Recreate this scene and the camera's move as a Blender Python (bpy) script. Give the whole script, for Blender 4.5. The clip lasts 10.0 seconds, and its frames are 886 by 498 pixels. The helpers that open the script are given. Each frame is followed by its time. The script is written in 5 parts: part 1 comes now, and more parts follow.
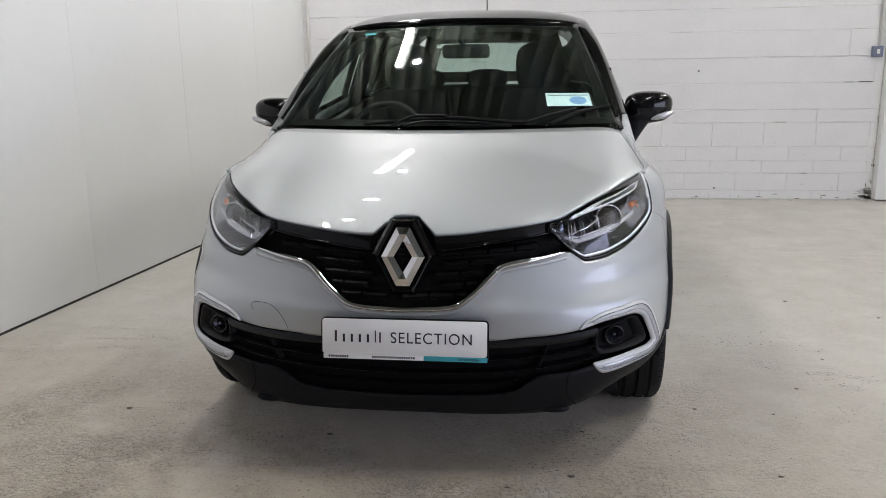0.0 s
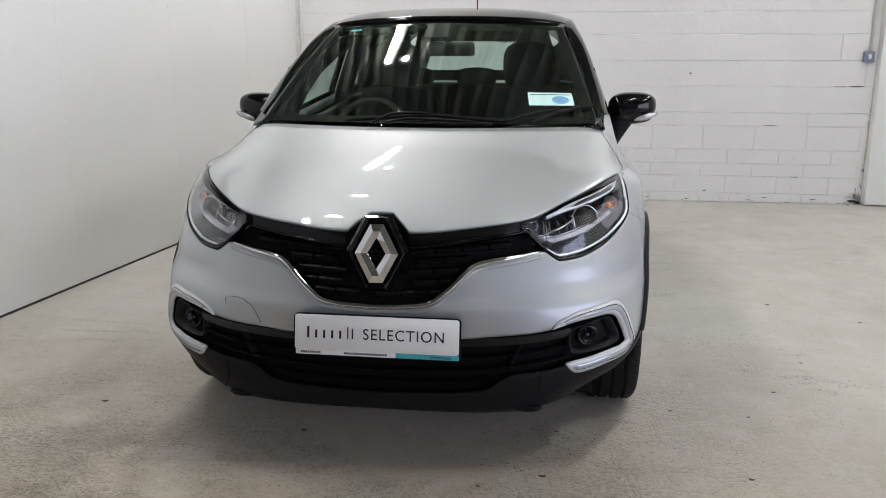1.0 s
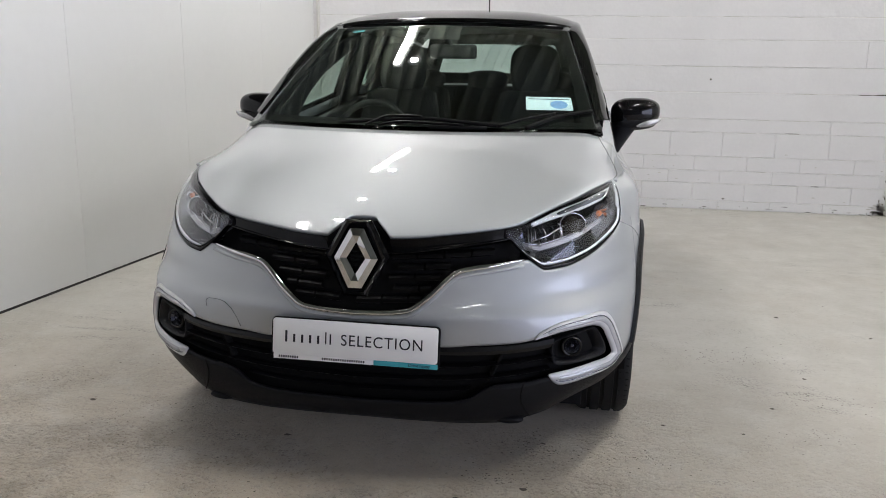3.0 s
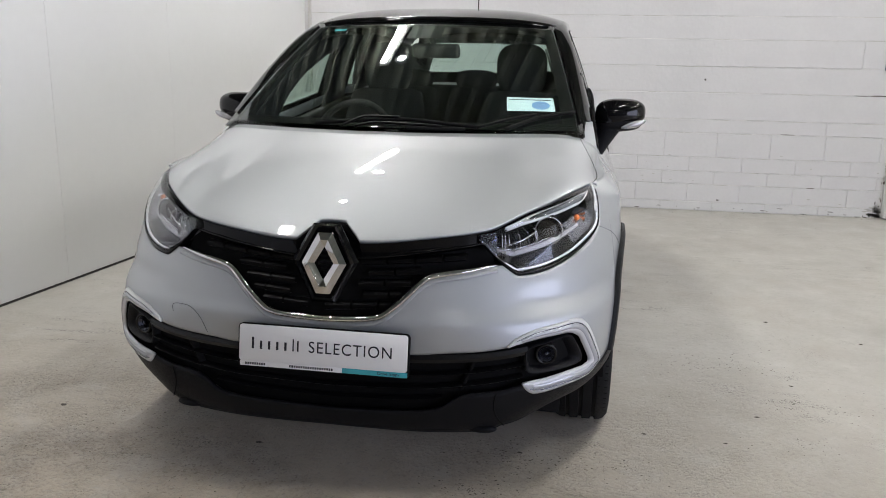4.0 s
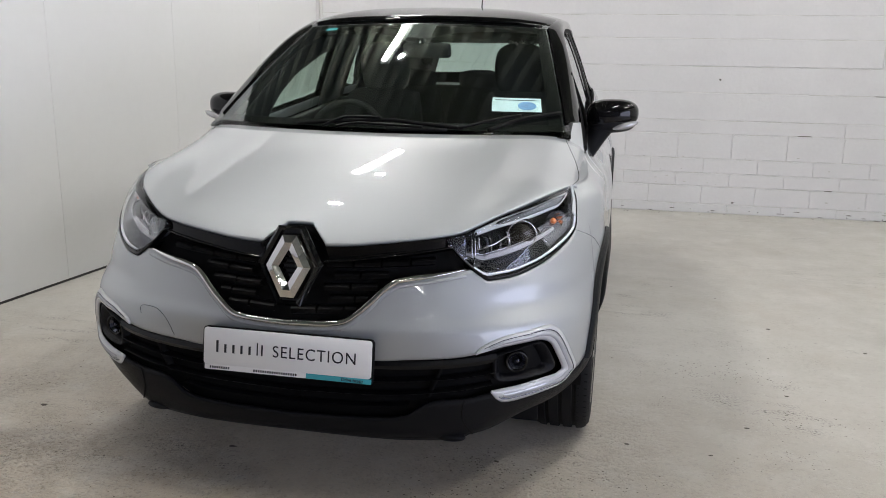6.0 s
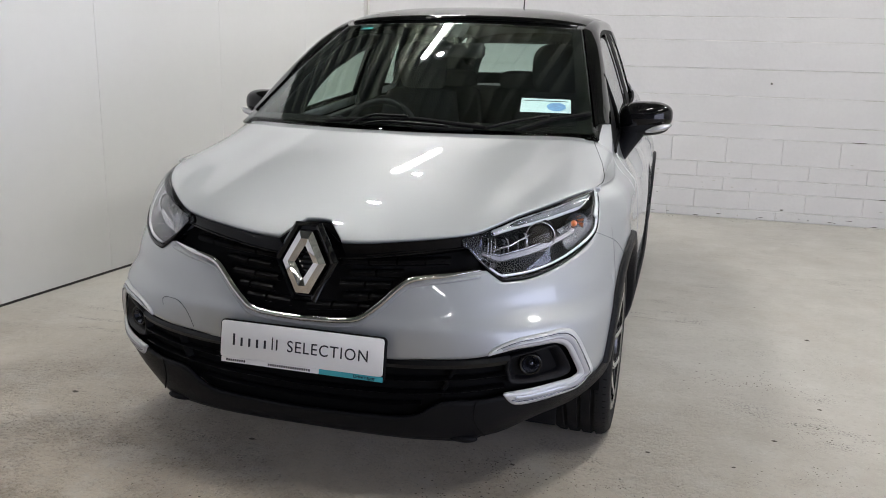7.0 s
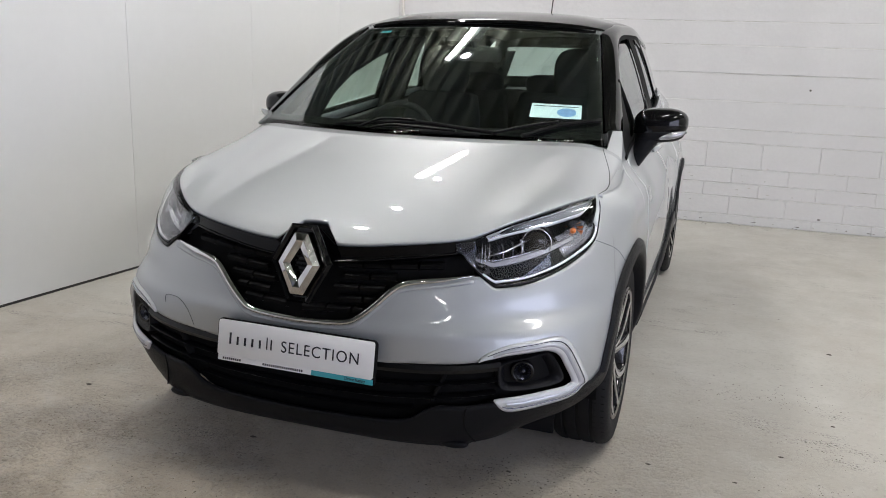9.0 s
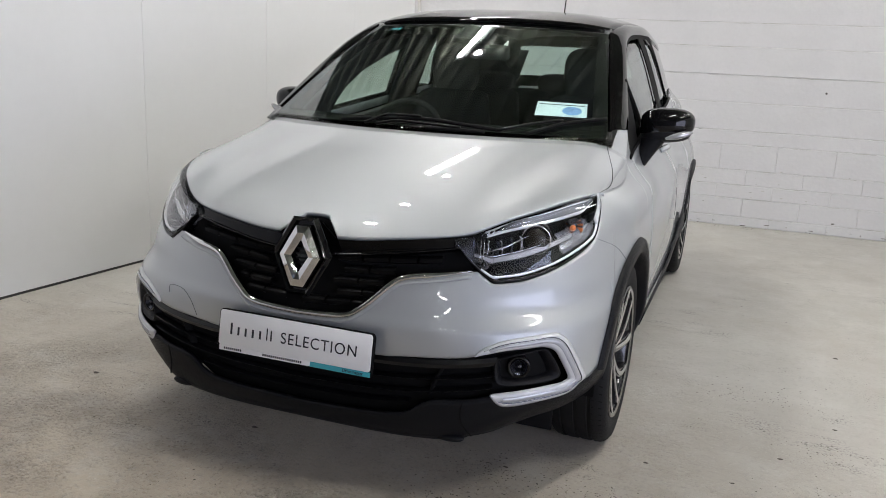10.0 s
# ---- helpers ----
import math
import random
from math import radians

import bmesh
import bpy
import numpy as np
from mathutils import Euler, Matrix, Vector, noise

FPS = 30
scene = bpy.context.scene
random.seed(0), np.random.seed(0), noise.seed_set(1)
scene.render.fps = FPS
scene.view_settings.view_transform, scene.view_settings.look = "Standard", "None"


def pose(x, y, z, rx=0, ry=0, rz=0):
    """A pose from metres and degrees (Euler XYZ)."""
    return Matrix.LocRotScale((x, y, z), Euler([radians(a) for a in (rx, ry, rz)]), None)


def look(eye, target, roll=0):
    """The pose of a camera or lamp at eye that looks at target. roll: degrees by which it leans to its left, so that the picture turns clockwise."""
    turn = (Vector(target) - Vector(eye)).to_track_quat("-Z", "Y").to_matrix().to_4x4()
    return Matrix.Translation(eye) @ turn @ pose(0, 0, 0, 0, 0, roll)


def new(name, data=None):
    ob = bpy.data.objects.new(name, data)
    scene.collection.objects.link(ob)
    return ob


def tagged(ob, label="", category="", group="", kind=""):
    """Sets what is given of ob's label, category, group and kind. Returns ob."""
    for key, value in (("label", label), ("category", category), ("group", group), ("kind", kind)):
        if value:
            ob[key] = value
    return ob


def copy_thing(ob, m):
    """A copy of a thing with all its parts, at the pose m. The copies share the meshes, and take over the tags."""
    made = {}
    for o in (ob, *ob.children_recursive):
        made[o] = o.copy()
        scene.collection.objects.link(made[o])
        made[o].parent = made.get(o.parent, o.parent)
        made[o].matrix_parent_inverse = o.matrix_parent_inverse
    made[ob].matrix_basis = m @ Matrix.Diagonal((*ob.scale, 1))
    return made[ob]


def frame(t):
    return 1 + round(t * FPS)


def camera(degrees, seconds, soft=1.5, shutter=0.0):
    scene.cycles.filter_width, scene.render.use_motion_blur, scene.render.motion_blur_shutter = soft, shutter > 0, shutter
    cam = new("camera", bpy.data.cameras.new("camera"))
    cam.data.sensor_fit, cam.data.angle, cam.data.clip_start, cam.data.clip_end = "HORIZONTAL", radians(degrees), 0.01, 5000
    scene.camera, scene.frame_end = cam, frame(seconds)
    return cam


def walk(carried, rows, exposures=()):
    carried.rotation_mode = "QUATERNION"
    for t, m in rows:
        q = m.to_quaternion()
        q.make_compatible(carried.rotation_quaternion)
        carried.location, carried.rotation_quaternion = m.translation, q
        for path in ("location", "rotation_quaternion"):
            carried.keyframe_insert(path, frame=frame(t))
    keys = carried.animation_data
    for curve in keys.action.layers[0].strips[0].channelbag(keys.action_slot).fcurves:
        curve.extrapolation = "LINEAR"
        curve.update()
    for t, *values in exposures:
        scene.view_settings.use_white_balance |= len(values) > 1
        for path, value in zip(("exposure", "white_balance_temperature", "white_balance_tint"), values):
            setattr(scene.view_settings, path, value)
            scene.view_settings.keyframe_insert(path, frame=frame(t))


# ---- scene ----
cam = camera(56.0, 10.0, soft=0.9)
PATH = [
    (0, (0.443, -2.42, 1.349), (0.19, -0.49, 0.887), -1.0),
    (0.5, (0.468, -2.415, 1.347), (0.221, -0.485, 0.884), -0.7),
    (1, (0.514, -2.408, 1.346), (0.268, -0.479, 0.88), 0.0),
    (1.5, (0.558, -2.394, 1.341), (0.278, -0.469, 0.874), -0.0),
    (2, (0.591, -2.381, 1.342), (0.286, -0.46, 0.877), 0.2),
    (2.5, (0.617, -2.367, 1.344), (0.306, -0.446, 0.884), 0.5),
    (4, (0.729, -2.25, 1.35), (0.41, -0.331, 0.886), 0.9),
    (4.5, (0.766, -2.223, 1.353), (0.438, -0.306, 0.886), 0.4),
    (5, (0.8, -2.199, 1.354), (0.462, -0.284, 0.887), 0.4),
    (5.5, (0.845, -2.18, 1.353), (0.48, -0.269, 0.888), 0.5),
    (6.8, (0.981, -2.127, 1.344), (0.512, -0.24, 0.88), 1.6),
    (7, (1.001, -2.123, 1.344), (0.488, -0.246, 0.88), 1.4),
    (7.5, (1.044, -2.1, 1.349), (0.495, -0.234, 0.884), 1.3),
    (8, (1.075, -2.087, 1.351), (0.497, -0.229, 0.887), 1.7),
    (8.5, (1.107, -2.076, 1.353), (0.506, -0.225, 0.888), 1.8),
    (9, (1.145, -2.076, 1.357), (0.526, -0.231, 0.894), 1.9),
    (9.5, (1.172, -2.067, 1.354), (0.534, -0.23, 0.889), 2.2),
    (10, (1.203, -2.078, 1.351), (0.545, -0.248, 0.885), 2.6),
]
walk(cam, [(t, look(eye, target, roll)) for t, eye, target, roll in PATH])

# ---- world and light levels ----
world = bpy.data.worlds.new("world")
scene.world = world
world.use_nodes = True
wn = world.node_tree.nodes
sky = wn.new("ShaderNodeTexSky")
sky.sky_type = "NISHITA"
sky.sun_disc = False
sky.sun_elevation, sky.sun_rotation = radians(40), radians(200)
world.node_tree.links.new(sky.outputs[0], wn["Background"].inputs[0])
wn["Background"].inputs[1].default_value = 0.08
TUBE_GLOW, FLOOD_GLOW, WINDOW_LIGHT = 70.0, 480.0, 310.0
scene.view_settings.exposure = 0.0


# ---- materials ----
def material(name, color, rough=0.5, metal=0.0, coat=0.0, vary=0.0, scale=6.0, bump=0.0, bump_scale=80.0, spec=0.5, trans=0.0, ior=1.45, emit=0.0, rough_vary=0.0):
    """A principled material with colour varied at two scales and a fine bump."""
    m = bpy.data.materials.new(name)
    m.use_nodes = True
    nt = m.node_tree
    b = nt.nodes["Principled BSDF"]
    b.inputs["Base Color"].default_value = (*color, 1)
    b.inputs["Roughness"].default_value = rough
    b.inputs["Metallic"].default_value = metal
    b.inputs["Coat Weight"].default_value = coat
    b.inputs["Coat Roughness"].default_value = 0.03
    b.inputs["Specular IOR Level"].default_value = spec
    b.inputs["Transmission Weight"].default_value = trans
    b.inputs["IOR"].default_value = ior
    if emit:
        b.inputs["Emission Color"].default_value = (*color, 1)
        b.inputs["Emission Strength"].default_value = emit
    co = nt.nodes.new("ShaderNodeTexCoord")
    if vary or rough_vary:
        big = nt.nodes.new("ShaderNodeTexNoise")
        big.inputs["Scale"].default_value = scale
        big.inputs["Detail"].default_value = 5
        fine = nt.nodes.new("ShaderNodeTexNoise")
        fine.inputs["Scale"].default_value = scale * 14
        fine.inputs["Detail"].default_value = 4
        for n in (big, fine):
            nt.links.new(co.outputs["Object"], n.inputs["Vector"])
        add = nt.nodes.new("ShaderNodeMath")
        add.operation = "MULTIPLY_ADD"
        nt.links.new(fine.outputs["Fac"], add.inputs[0])
        add.inputs[1].default_value = 0.5
        nt.links.new(big.outputs["Fac"], add.inputs[2])
        if vary:
            ramp = nt.nodes.new("ShaderNodeMapRange")
            ramp.inputs["From Min"].default_value, ramp.inputs["From Max"].default_value = 0.45, 1.05
            ramp.inputs["To Min"].default_value, ramp.inputs["To Max"].default_value = 1 - vary, 1 + vary
            nt.links.new(add.outputs[0], ramp.inputs["Value"])
            mul = nt.nodes.new("ShaderNodeMix")
            mul.data_type, mul.blend_type = "RGBA", "MULTIPLY"
            mul.inputs["Factor"].default_value = 1
            mul.inputs["A"].default_value = (*color, 1)
            nt.links.new(ramp.outputs[0], mul.inputs["B"])
            nt.links.new(mul.outputs["Result"], b.inputs["Base Color"])
        if rough_vary:
            rr = nt.nodes.new("ShaderNodeMapRange")
            rr.inputs["From Min"].default_value, rr.inputs["From Max"].default_value = 0.45, 1.05
            rr.inputs["To Min"].default_value, rr.inputs["To Max"].default_value = max(0.0, rough - rough_vary), min(1.0, rough + rough_vary)
            nt.links.new(add.outputs[0], rr.inputs["Value"])
            nt.links.new(rr.outputs[0], b.inputs["Roughness"])
    if bump:
        n = nt.nodes.new("ShaderNodeTexNoise")
        n.inputs["Scale"].default_value = bump_scale
        n.inputs["Detail"].default_value = 4
        nt.links.new(co.outputs["Object"], n.inputs["Vector"])
        bp = nt.nodes.new("ShaderNodeBump")
        bp.inputs["Strength"].default_value = bump
        bp.inputs["Distance"].default_value = 0.004
        nt.links.new(n.outputs["Fac"], bp.inputs["Height"])
        nt.links.new(bp.outputs["Normal"], b.inputs["Normal"])
    return m


PAINT = material("silver_paint", (0.476, 0.496, 0.512), 0.54, 0.66, 1.0, vary=0.02, scale=900, spec=0.5)
GLOSS = material("gloss_black", (0.003, 0.003, 0.0035), 0.04, 0, 0.0, vary=0.1, scale=3, spec=0.42)
BARBLACK = material("gloss_black_bar", (0.002, 0.002, 0.0022), 0.035, 0, 0.0, vary=0.1, scale=3, spec=0.35)
RIBBLACK = material("intake_rib_black", (0.004, 0.004, 0.0046), 0.28, vary=0.1, scale=9, spec=0.5)
PLASTIC = material("grained_black_plastic", (0.0052, 0.0054, 0.007), 0.45, vary=0.12, scale=5, bump=0.25, bump_scale=900, spec=0.22)
DARK = material("matt_black", (0.002, 0.002, 0.0023), 0.7, vary=0.1, scale=4, spec=0.2)
CHROME = material("chrome", (0.72, 0.71, 0.71), 0.06, 1.0)
SATIN = material("satin_silver", (0.60, 0.61, 0.63), 0.34, 0.12, 0.4)
LAMPWHITE = material("frosted_light_guide", (0.78, 0.80, 0.84), 0.3, 0.0, 0.6)
FRIT = material("black_glass_border", (0.0015, 0.0015, 0.0017), 0.45, spec=0.04)
GUIDE = material("grey_light_guide", (0.46, 0.47, 0.50), 0.22, 0.25, 0.6)
GLASS = material("tinted_glass", (0.73, 0.84, 0.79), 0.0, trans=1.0, ior=1.37)
LENS = material("clear_lamp_lens", (0.97, 0.98, 1.0), 0.0, trans=1.0, ior=1.42)
BULB = material("projector_lens", (0.016, 0.013, 0.010), 0.04, 0.0, 0.25, spec=0.3)
BROW = material("smoked_silver", (0.30, 0.31, 0.32), 0.2, 0.5)
AMBER = material("amber_reflector", (0.55, 0.14, 0.025), 0.3)
TROUGH = material("dark_smoked_chrome", (0.055, 0.057, 0.068), 0.14, 0.9)
OUTER = material("pale_lamp_bowl", (0.30, 0.31, 0.345), 0.2, 0.75)
RUBBER = material("tyre_rubber", (0.008, 0.008, 0.0086), 0.72, spec=0.3, vary=0.15, scale=6, bump=0.2, bump_scale=500)
ALLOY = material("machined_alloy", (0.72, 0.72, 0.73), 0.22, 1.0)
RIMBLACK = material("rim_black", (0.015, 0.015, 0.016), 0.25, 0, 0.6)
FABRIC = material("dark_seat_cloth", (0.012, 0.012, 0.014), 0.9, vary=0.15, scale=20, bump=0.3, bump_scale=1500)
TRIM = material("cabin_trim", (0.009, 0.0095, 0.0105), 0.7, vary=0.1, scale=8)
PLATE = material("white_plate", (0.86, 0.85, 0.835), 0.35, vary=0.02, scale=5)
INK = material("black_ink", (0.02, 0.02, 0.025), 0.5)
TEAL = material("teal_print", (0.06, 0.42, 0.48), 0.4)
STICKER = material("sticker_paper", (0.60, 0.71, 0.74), 0.6)
STICKBLUE = material("sticker_blue", (0.16, 0.30, 0.55), 0.6, vary=0.3, scale=60)
PANEL = material("white_wall_panel", (0.74, 0.745, 0.74), 0.38, vary=0.02, scale=1.2, bump=0.03, bump_scale=3, rough_vary=0.06)
PANELJOINT = material("panel_joint", (0.70, 0.70, 0.69), 0.5)
BLOCK = material("painted_block", (0.715, 0.71, 0.715), 0.6, vary=0.035, scale=3, bump=1.0, bump_scale=22)
STAIN = material("grey_joint_stain", (0.55, 0.54, 0.51), 0.9, vary=0.3, scale=30)
MORTAR = material("painted_mortar", (0.70, 0.69, 0.68), 0.8, vary=0.2, scale=3, bump=0.4, bump_scale=40)
DIRT = material("dark_gap", (0.05, 0.048, 0.045), 0.9, vary=0.3, scale=12)
GRIT = material("brown_grit", (0.11, 0.097, 0.082), 0.9, vary=0.4, scale=40)
SHEET = material("grey_wall_sheet", (0.13, 0.13, 0.135), 0.6, vary=0.08, scale=2)
ROOFING = material("ceiling_sheet", (0.185, 0.198, 0.165), 0.55, vary=0.08, scale=2)
STEEL = material("ceiling_steel", (0.20, 0.16, 0.13), 0.6, vary=0.1, scale=3)
TUBE = material("light_tube", (1.0, 0.976, 0.95), 0.4, emit=TUBE_GLOW)
SMOKE = material("smoked_chrome", (0.10, 0.105, 0.13), 0.18, 0.9)
INDICATOR = material("indicator_lens", (0.50, 0.50, 0.52), 0.22, 0.6, 0.5)
FLOOD = material("flood_lamp_glass", (1.0, 0.976, 0.95), 0.4, emit=FLOOD_GLOW)
SLAT = material("grille_black", (0.003, 0.003, 0.0034), 0.38, vary=0.1, scale=9, spec=0.11)
FITTING = material("white_fitting", (0.75, 0.75, 0.74), 0.4)
BOXBLUE = material("grey_blue_switch", (0.17, 0.19, 0.27), 0.45)
CONDUIT = material("white_conduit", (0.70, 0.69, 0.66), 0.45)


def concrete():
    m = material("concrete_floor", (0.53, 0.487, 0.415), 0.42)
    nt = m.node_tree
    b = nt.nodes["Principled BSDF"]
    co = next(n for n in nt.nodes if n.bl_idname == "ShaderNodeTexCoord")

    def noise_tex(scale, detail, lo, hi, squash=None):
        n = nt.nodes.new("ShaderNodeTexNoise")
        n.inputs["Scale"].default_value, n.inputs["Detail"].default_value, n.inputs["Roughness"].default_value = scale, detail, 0.65
        if squash:
            mp = nt.nodes.new("ShaderNodeMapping")
            mp.inputs["Scale"].default_value = squash
            nt.links.new(co.outputs["Object"], mp.inputs["Vector"])
            nt.links.new(mp.outputs[0], n.inputs["Vector"])
        else:
            nt.links.new(co.outputs["Object"], n.inputs["Vector"])
        r = nt.nodes.new("ShaderNodeMapRange")
        r.inputs["From Min"].default_value, r.inputs["From Max"].default_value = lo, hi
        nt.links.new(n.outputs["Fac"], r.inputs["Value"])
        return r.outputs[0]

    def mix(a, bcol, fac, kind="MIX"):
        x = nt.nodes.new("ShaderNodeMix")
        x.data_type, x.blend_type = "RGBA", kind
        for v, sock in ((a, x.inputs["A"]), (bcol, x.inputs["B"]), (fac, x.inputs["Factor"])):
            if isinstance(v, tuple):
                sock.default_value = (*v, 1)
            elif isinstance(v, float):
                sock.default_value = v
            else:
                nt.links.new(v, sock)
        return x.outputs["Result"]

    def times(a, k):
        x = nt.nodes.new("ShaderNodeMath")
        x.operation = "MULTIPLY"
        for v, sock in ((a, x.inputs[0]), (k, x.inputs[1])):
            if isinstance(v, float):
                sock.default_value = v
            else:
                nt.links.new(v, sock)
        return x.outputs[0]

    # wear grows towards the bay's mouth
    sep = nt.nodes.new("ShaderNodeSeparateXYZ")
    nt.links.new(co.outputs["Object"], sep.inputs[0])
    mouth = nt.nodes.new("ShaderNodeMapRange")
    mouth.inputs["From Min"].default_value, mouth.inputs["From Max"].default_value = 1.6, -0.6
    nt.links.new(sep.outputs["Y"], mouth.inputs["Value"])
    bay = nt.nodes.new("ShaderNodeMapRange")
    bay.inputs["From Min"].default_value, bay.inputs["From Max"].default_value = 2.0, 0.4
    bay.inputs["To Min"].default_value = 0.2
    nt.links.new(sep.outputs["X"], bay.inputs["Value"])
    worn = times(times(mouth.outputs[0], bay.outputs[0]), noise_tex(2.2, 6, 0.36, 0.58))
    base = mix((0.540, 0.520, 0.478), (0.450, 0.432, 0.395), noise_tex(0.8, 6, 0.38, 0.66))
    base = mix(base, (0.545, 0.440, 0.310), times(times(mouth.outputs[0], bay.outputs[0]), 0.72))
    base = mix(base, (0.58, 0.56, 0.52), times(noise_tex(3.5, 7, 0.50, 0.72), 0.75))
    base = mix(base, (0.46, 0.425, 0.375), times(noise_tex(1.9, 4, 0.52, 0.70), 0.6))
    base = mix(base, (0.38, 0.36, 0.33), times(noise_tex(38, 6, 0.52, 0.68), 0.4))
    base = mix(base, (0.62, 0.60, 0.56), times(noise_tex(75, 4, 0.58, 0.70), 0.6))
    base = mix(base, (0.36, 0.305, 0.235), times(times(noise_tex(11, 8, 0.42, 0.60), worn), 0.75))
    base = mix(base, (0.62, 0.57, 0.485), times(times(noise_tex(16, 8, 0.52, 0.64), worn), 0.8))
    base = mix(base, (0.13, 0.108, 0.085), times(times(noise_tex(65, 6, 0.54, 0.63), worn), 0.75))
    base = mix(base, (0.20, 0.18, 0.155), times(times(noise_tex(130, 4, 0.56, 0.64), noise_tex(3.1, 5, 0.55, 0.65)), 0.8))
    scuff = times(noise_tex(7, 7, 0.48, 0.62, (0.45, 2.0, 1)), noise_tex(1.4, 4, 0.53, 0.63))
    pits = times(noise_tex(95, 4, 0.51, 0.59), scuff)
    base = mix(base, (0.12, 0.11, 0.10), times(pits, 0.95))
    specks = times(noise_tex(27, 3, 0.70, 0.725), noise_tex(2.3, 3, 0.42, 0.60))
    base = mix(base, (0.07, 0.065, 0.06), times(specks, 0.9))
    nt.links.new(base, b.inputs["Base Color"])
    rr = nt.nodes.new("ShaderNodeMapRange")
    nt.links.new(noise_tex(5, 6, 0.3, 0.75), rr.inputs["Value"])
    rr.inputs["To Min"].default_value, rr.inputs["To Max"].default_value = 0.30, 0.62
    nt.links.new(rr.outputs[0], b.inputs["Roughness"])
    b.inputs["Specular IOR Level"].default_value = 0.4
    bp = nt.nodes.new("ShaderNodeBump")
    bp.inputs["Strength"].default_value, bp.inputs["Distance"].default_value = 1.0, 0.008
    pit = nt.nodes.new("ShaderNodeMath")
    pit.operation = "MULTIPLY_ADD"
    nt.links.new(times(noise_tex(65, 6, 0.48, 0.60), worn), pit.inputs[0])
    pit.inputs[1].default_value = -0.8
    rough_part = nt.nodes.new("ShaderNodeMapRange")
    rough_part.inputs["To Min"].default_value = 0.14
    nt.links.new(worn, rough_part.inputs["Value"])
    nt.links.new(times(noise_tex(30, 8, 0.3, 0.7), rough_part.outputs[0]), pit.inputs[2])
    nt.links.new(pit.outputs[0], bp.inputs["Height"])
    nt.links.new(bp.outputs["Normal"], b.inputs["Normal"])
    return m


CONCRETE = concrete()


# ---- building helpers ----
def part(name, bm, mat, parent=None, label="", smooth=True, thick=0.0, flat_angle=None):
    """One mesh object out of a bmesh, under a thing or a part."""
    me = bpy.data.meshes.new(name)
    bmesh.ops.recalc_face_normals(bm, faces=bm.faces)
    bm.to_mesh(me)
    bm.free()
    if smooth:
        me.shade_smooth()
        if flat_angle:
            me.set_sharp_from_angle(angle=radians(flat_angle))
    me.materials.append(mat)
    ob = new(name, me)
    if parent:
        ob.parent = parent
    if label:
        tagged(ob, label)
    if thick:
        s = ob.modifiers.new("thickness", "SOLIDIFY")
        s.thickness, s.offset = thick, -1
    return ob


def thing(name, at, label, category, group="", kind=""):
    ob = new(name)
    ob.location = at
    ob.empty_display_size = 0.1
    return tagged(ob, label, category, group, kind)


def box(bm, lo, hi, bevel=0.0, seg=2):
    vs = [bm.verts.new((x, y, z)) for x in (lo[0], hi[0]) for y in (lo[1], hi[1]) for z in (lo[2], hi[2])]
    fs = [bm.faces.new([vs[i] for i in q]) for q in ((0, 1, 3, 2), (4, 6, 7, 5), (0, 4, 5, 1), (2, 3, 7, 6), (0, 2, 6, 4), (1, 5, 7, 3))]
    if bevel:
        es = list({e for f in fs for e in f.edges})
        bmesh.ops.bevel(bm, geom=es, offset=bevel, segments=seg, affect="EDGES", profile=0.5)
    return bm


def grid(rows, close_u=False, close_v=False):
    """A bmesh sheet through rows of points."""
    bm = bmesh.new()
    vs = [[bm.verts.new(p) for p in r] for r in rows]
    n, m = len(vs), len(vs[0])
    for i in range(n if close_u else n - 1):
        for j in range(m if close_v else m - 1):
            q = (vs[i][j], vs[(i + 1) % n][j], vs[(i + 1) % n][(j + 1) % m], vs[i][(j + 1) % m])
            if len(set(q)) == 4:
                bm.faces.new(q)
    bmesh.ops.remove_doubles(bm, verts=bm.verts, dist=1e-5)
    return bm


def tube(path, r, sides=8, flat=1.0):
    """A bmesh tube along points; r is a number or one for each point."""
    bm = bmesh.new()
    pts = [Vector(p) for p in path]
    rings = []
    for i, p in enumerate(pts):
        d = (pts[min(i + 1, len(pts) - 1)] - pts[max(i - 1, 0)]).normalized()
        a = d.cross(Vector((0, 0, 1)))
        a = a.normalized() if a.length > 1e-3 else Vector((1, 0, 0))
        c = a.cross(d).normalized()
        rad = r[i] if isinstance(r, (list, tuple)) else r
        rings.append([bm.verts.new(p + rad * (math.cos(k * 2 * math.pi / sides) * a + flat * math.sin(k * 2 * math.pi / sides) * c)) for k in range(sides)])
    for u, v in zip(rings, rings[1:]):
        for k in range(sides):
            bm.faces.new((u[k], u[(k + 1) % sides], v[(k + 1) % sides], v[k]))
    bm.faces.new(rings[0])
    bm.faces.new(rings[-1])
    return bm


def lathe(profile, n=48, axis="x"):
    """Revolves (radius, along) pairs round the x axis."""
    rows = []
    for k in range(n):
        a = 2 * math.pi * k / n
        rows.append([(w, r * math.cos(a), r * math.sin(a)) for r, w in profile])
    return grid(rows, close_u=True)


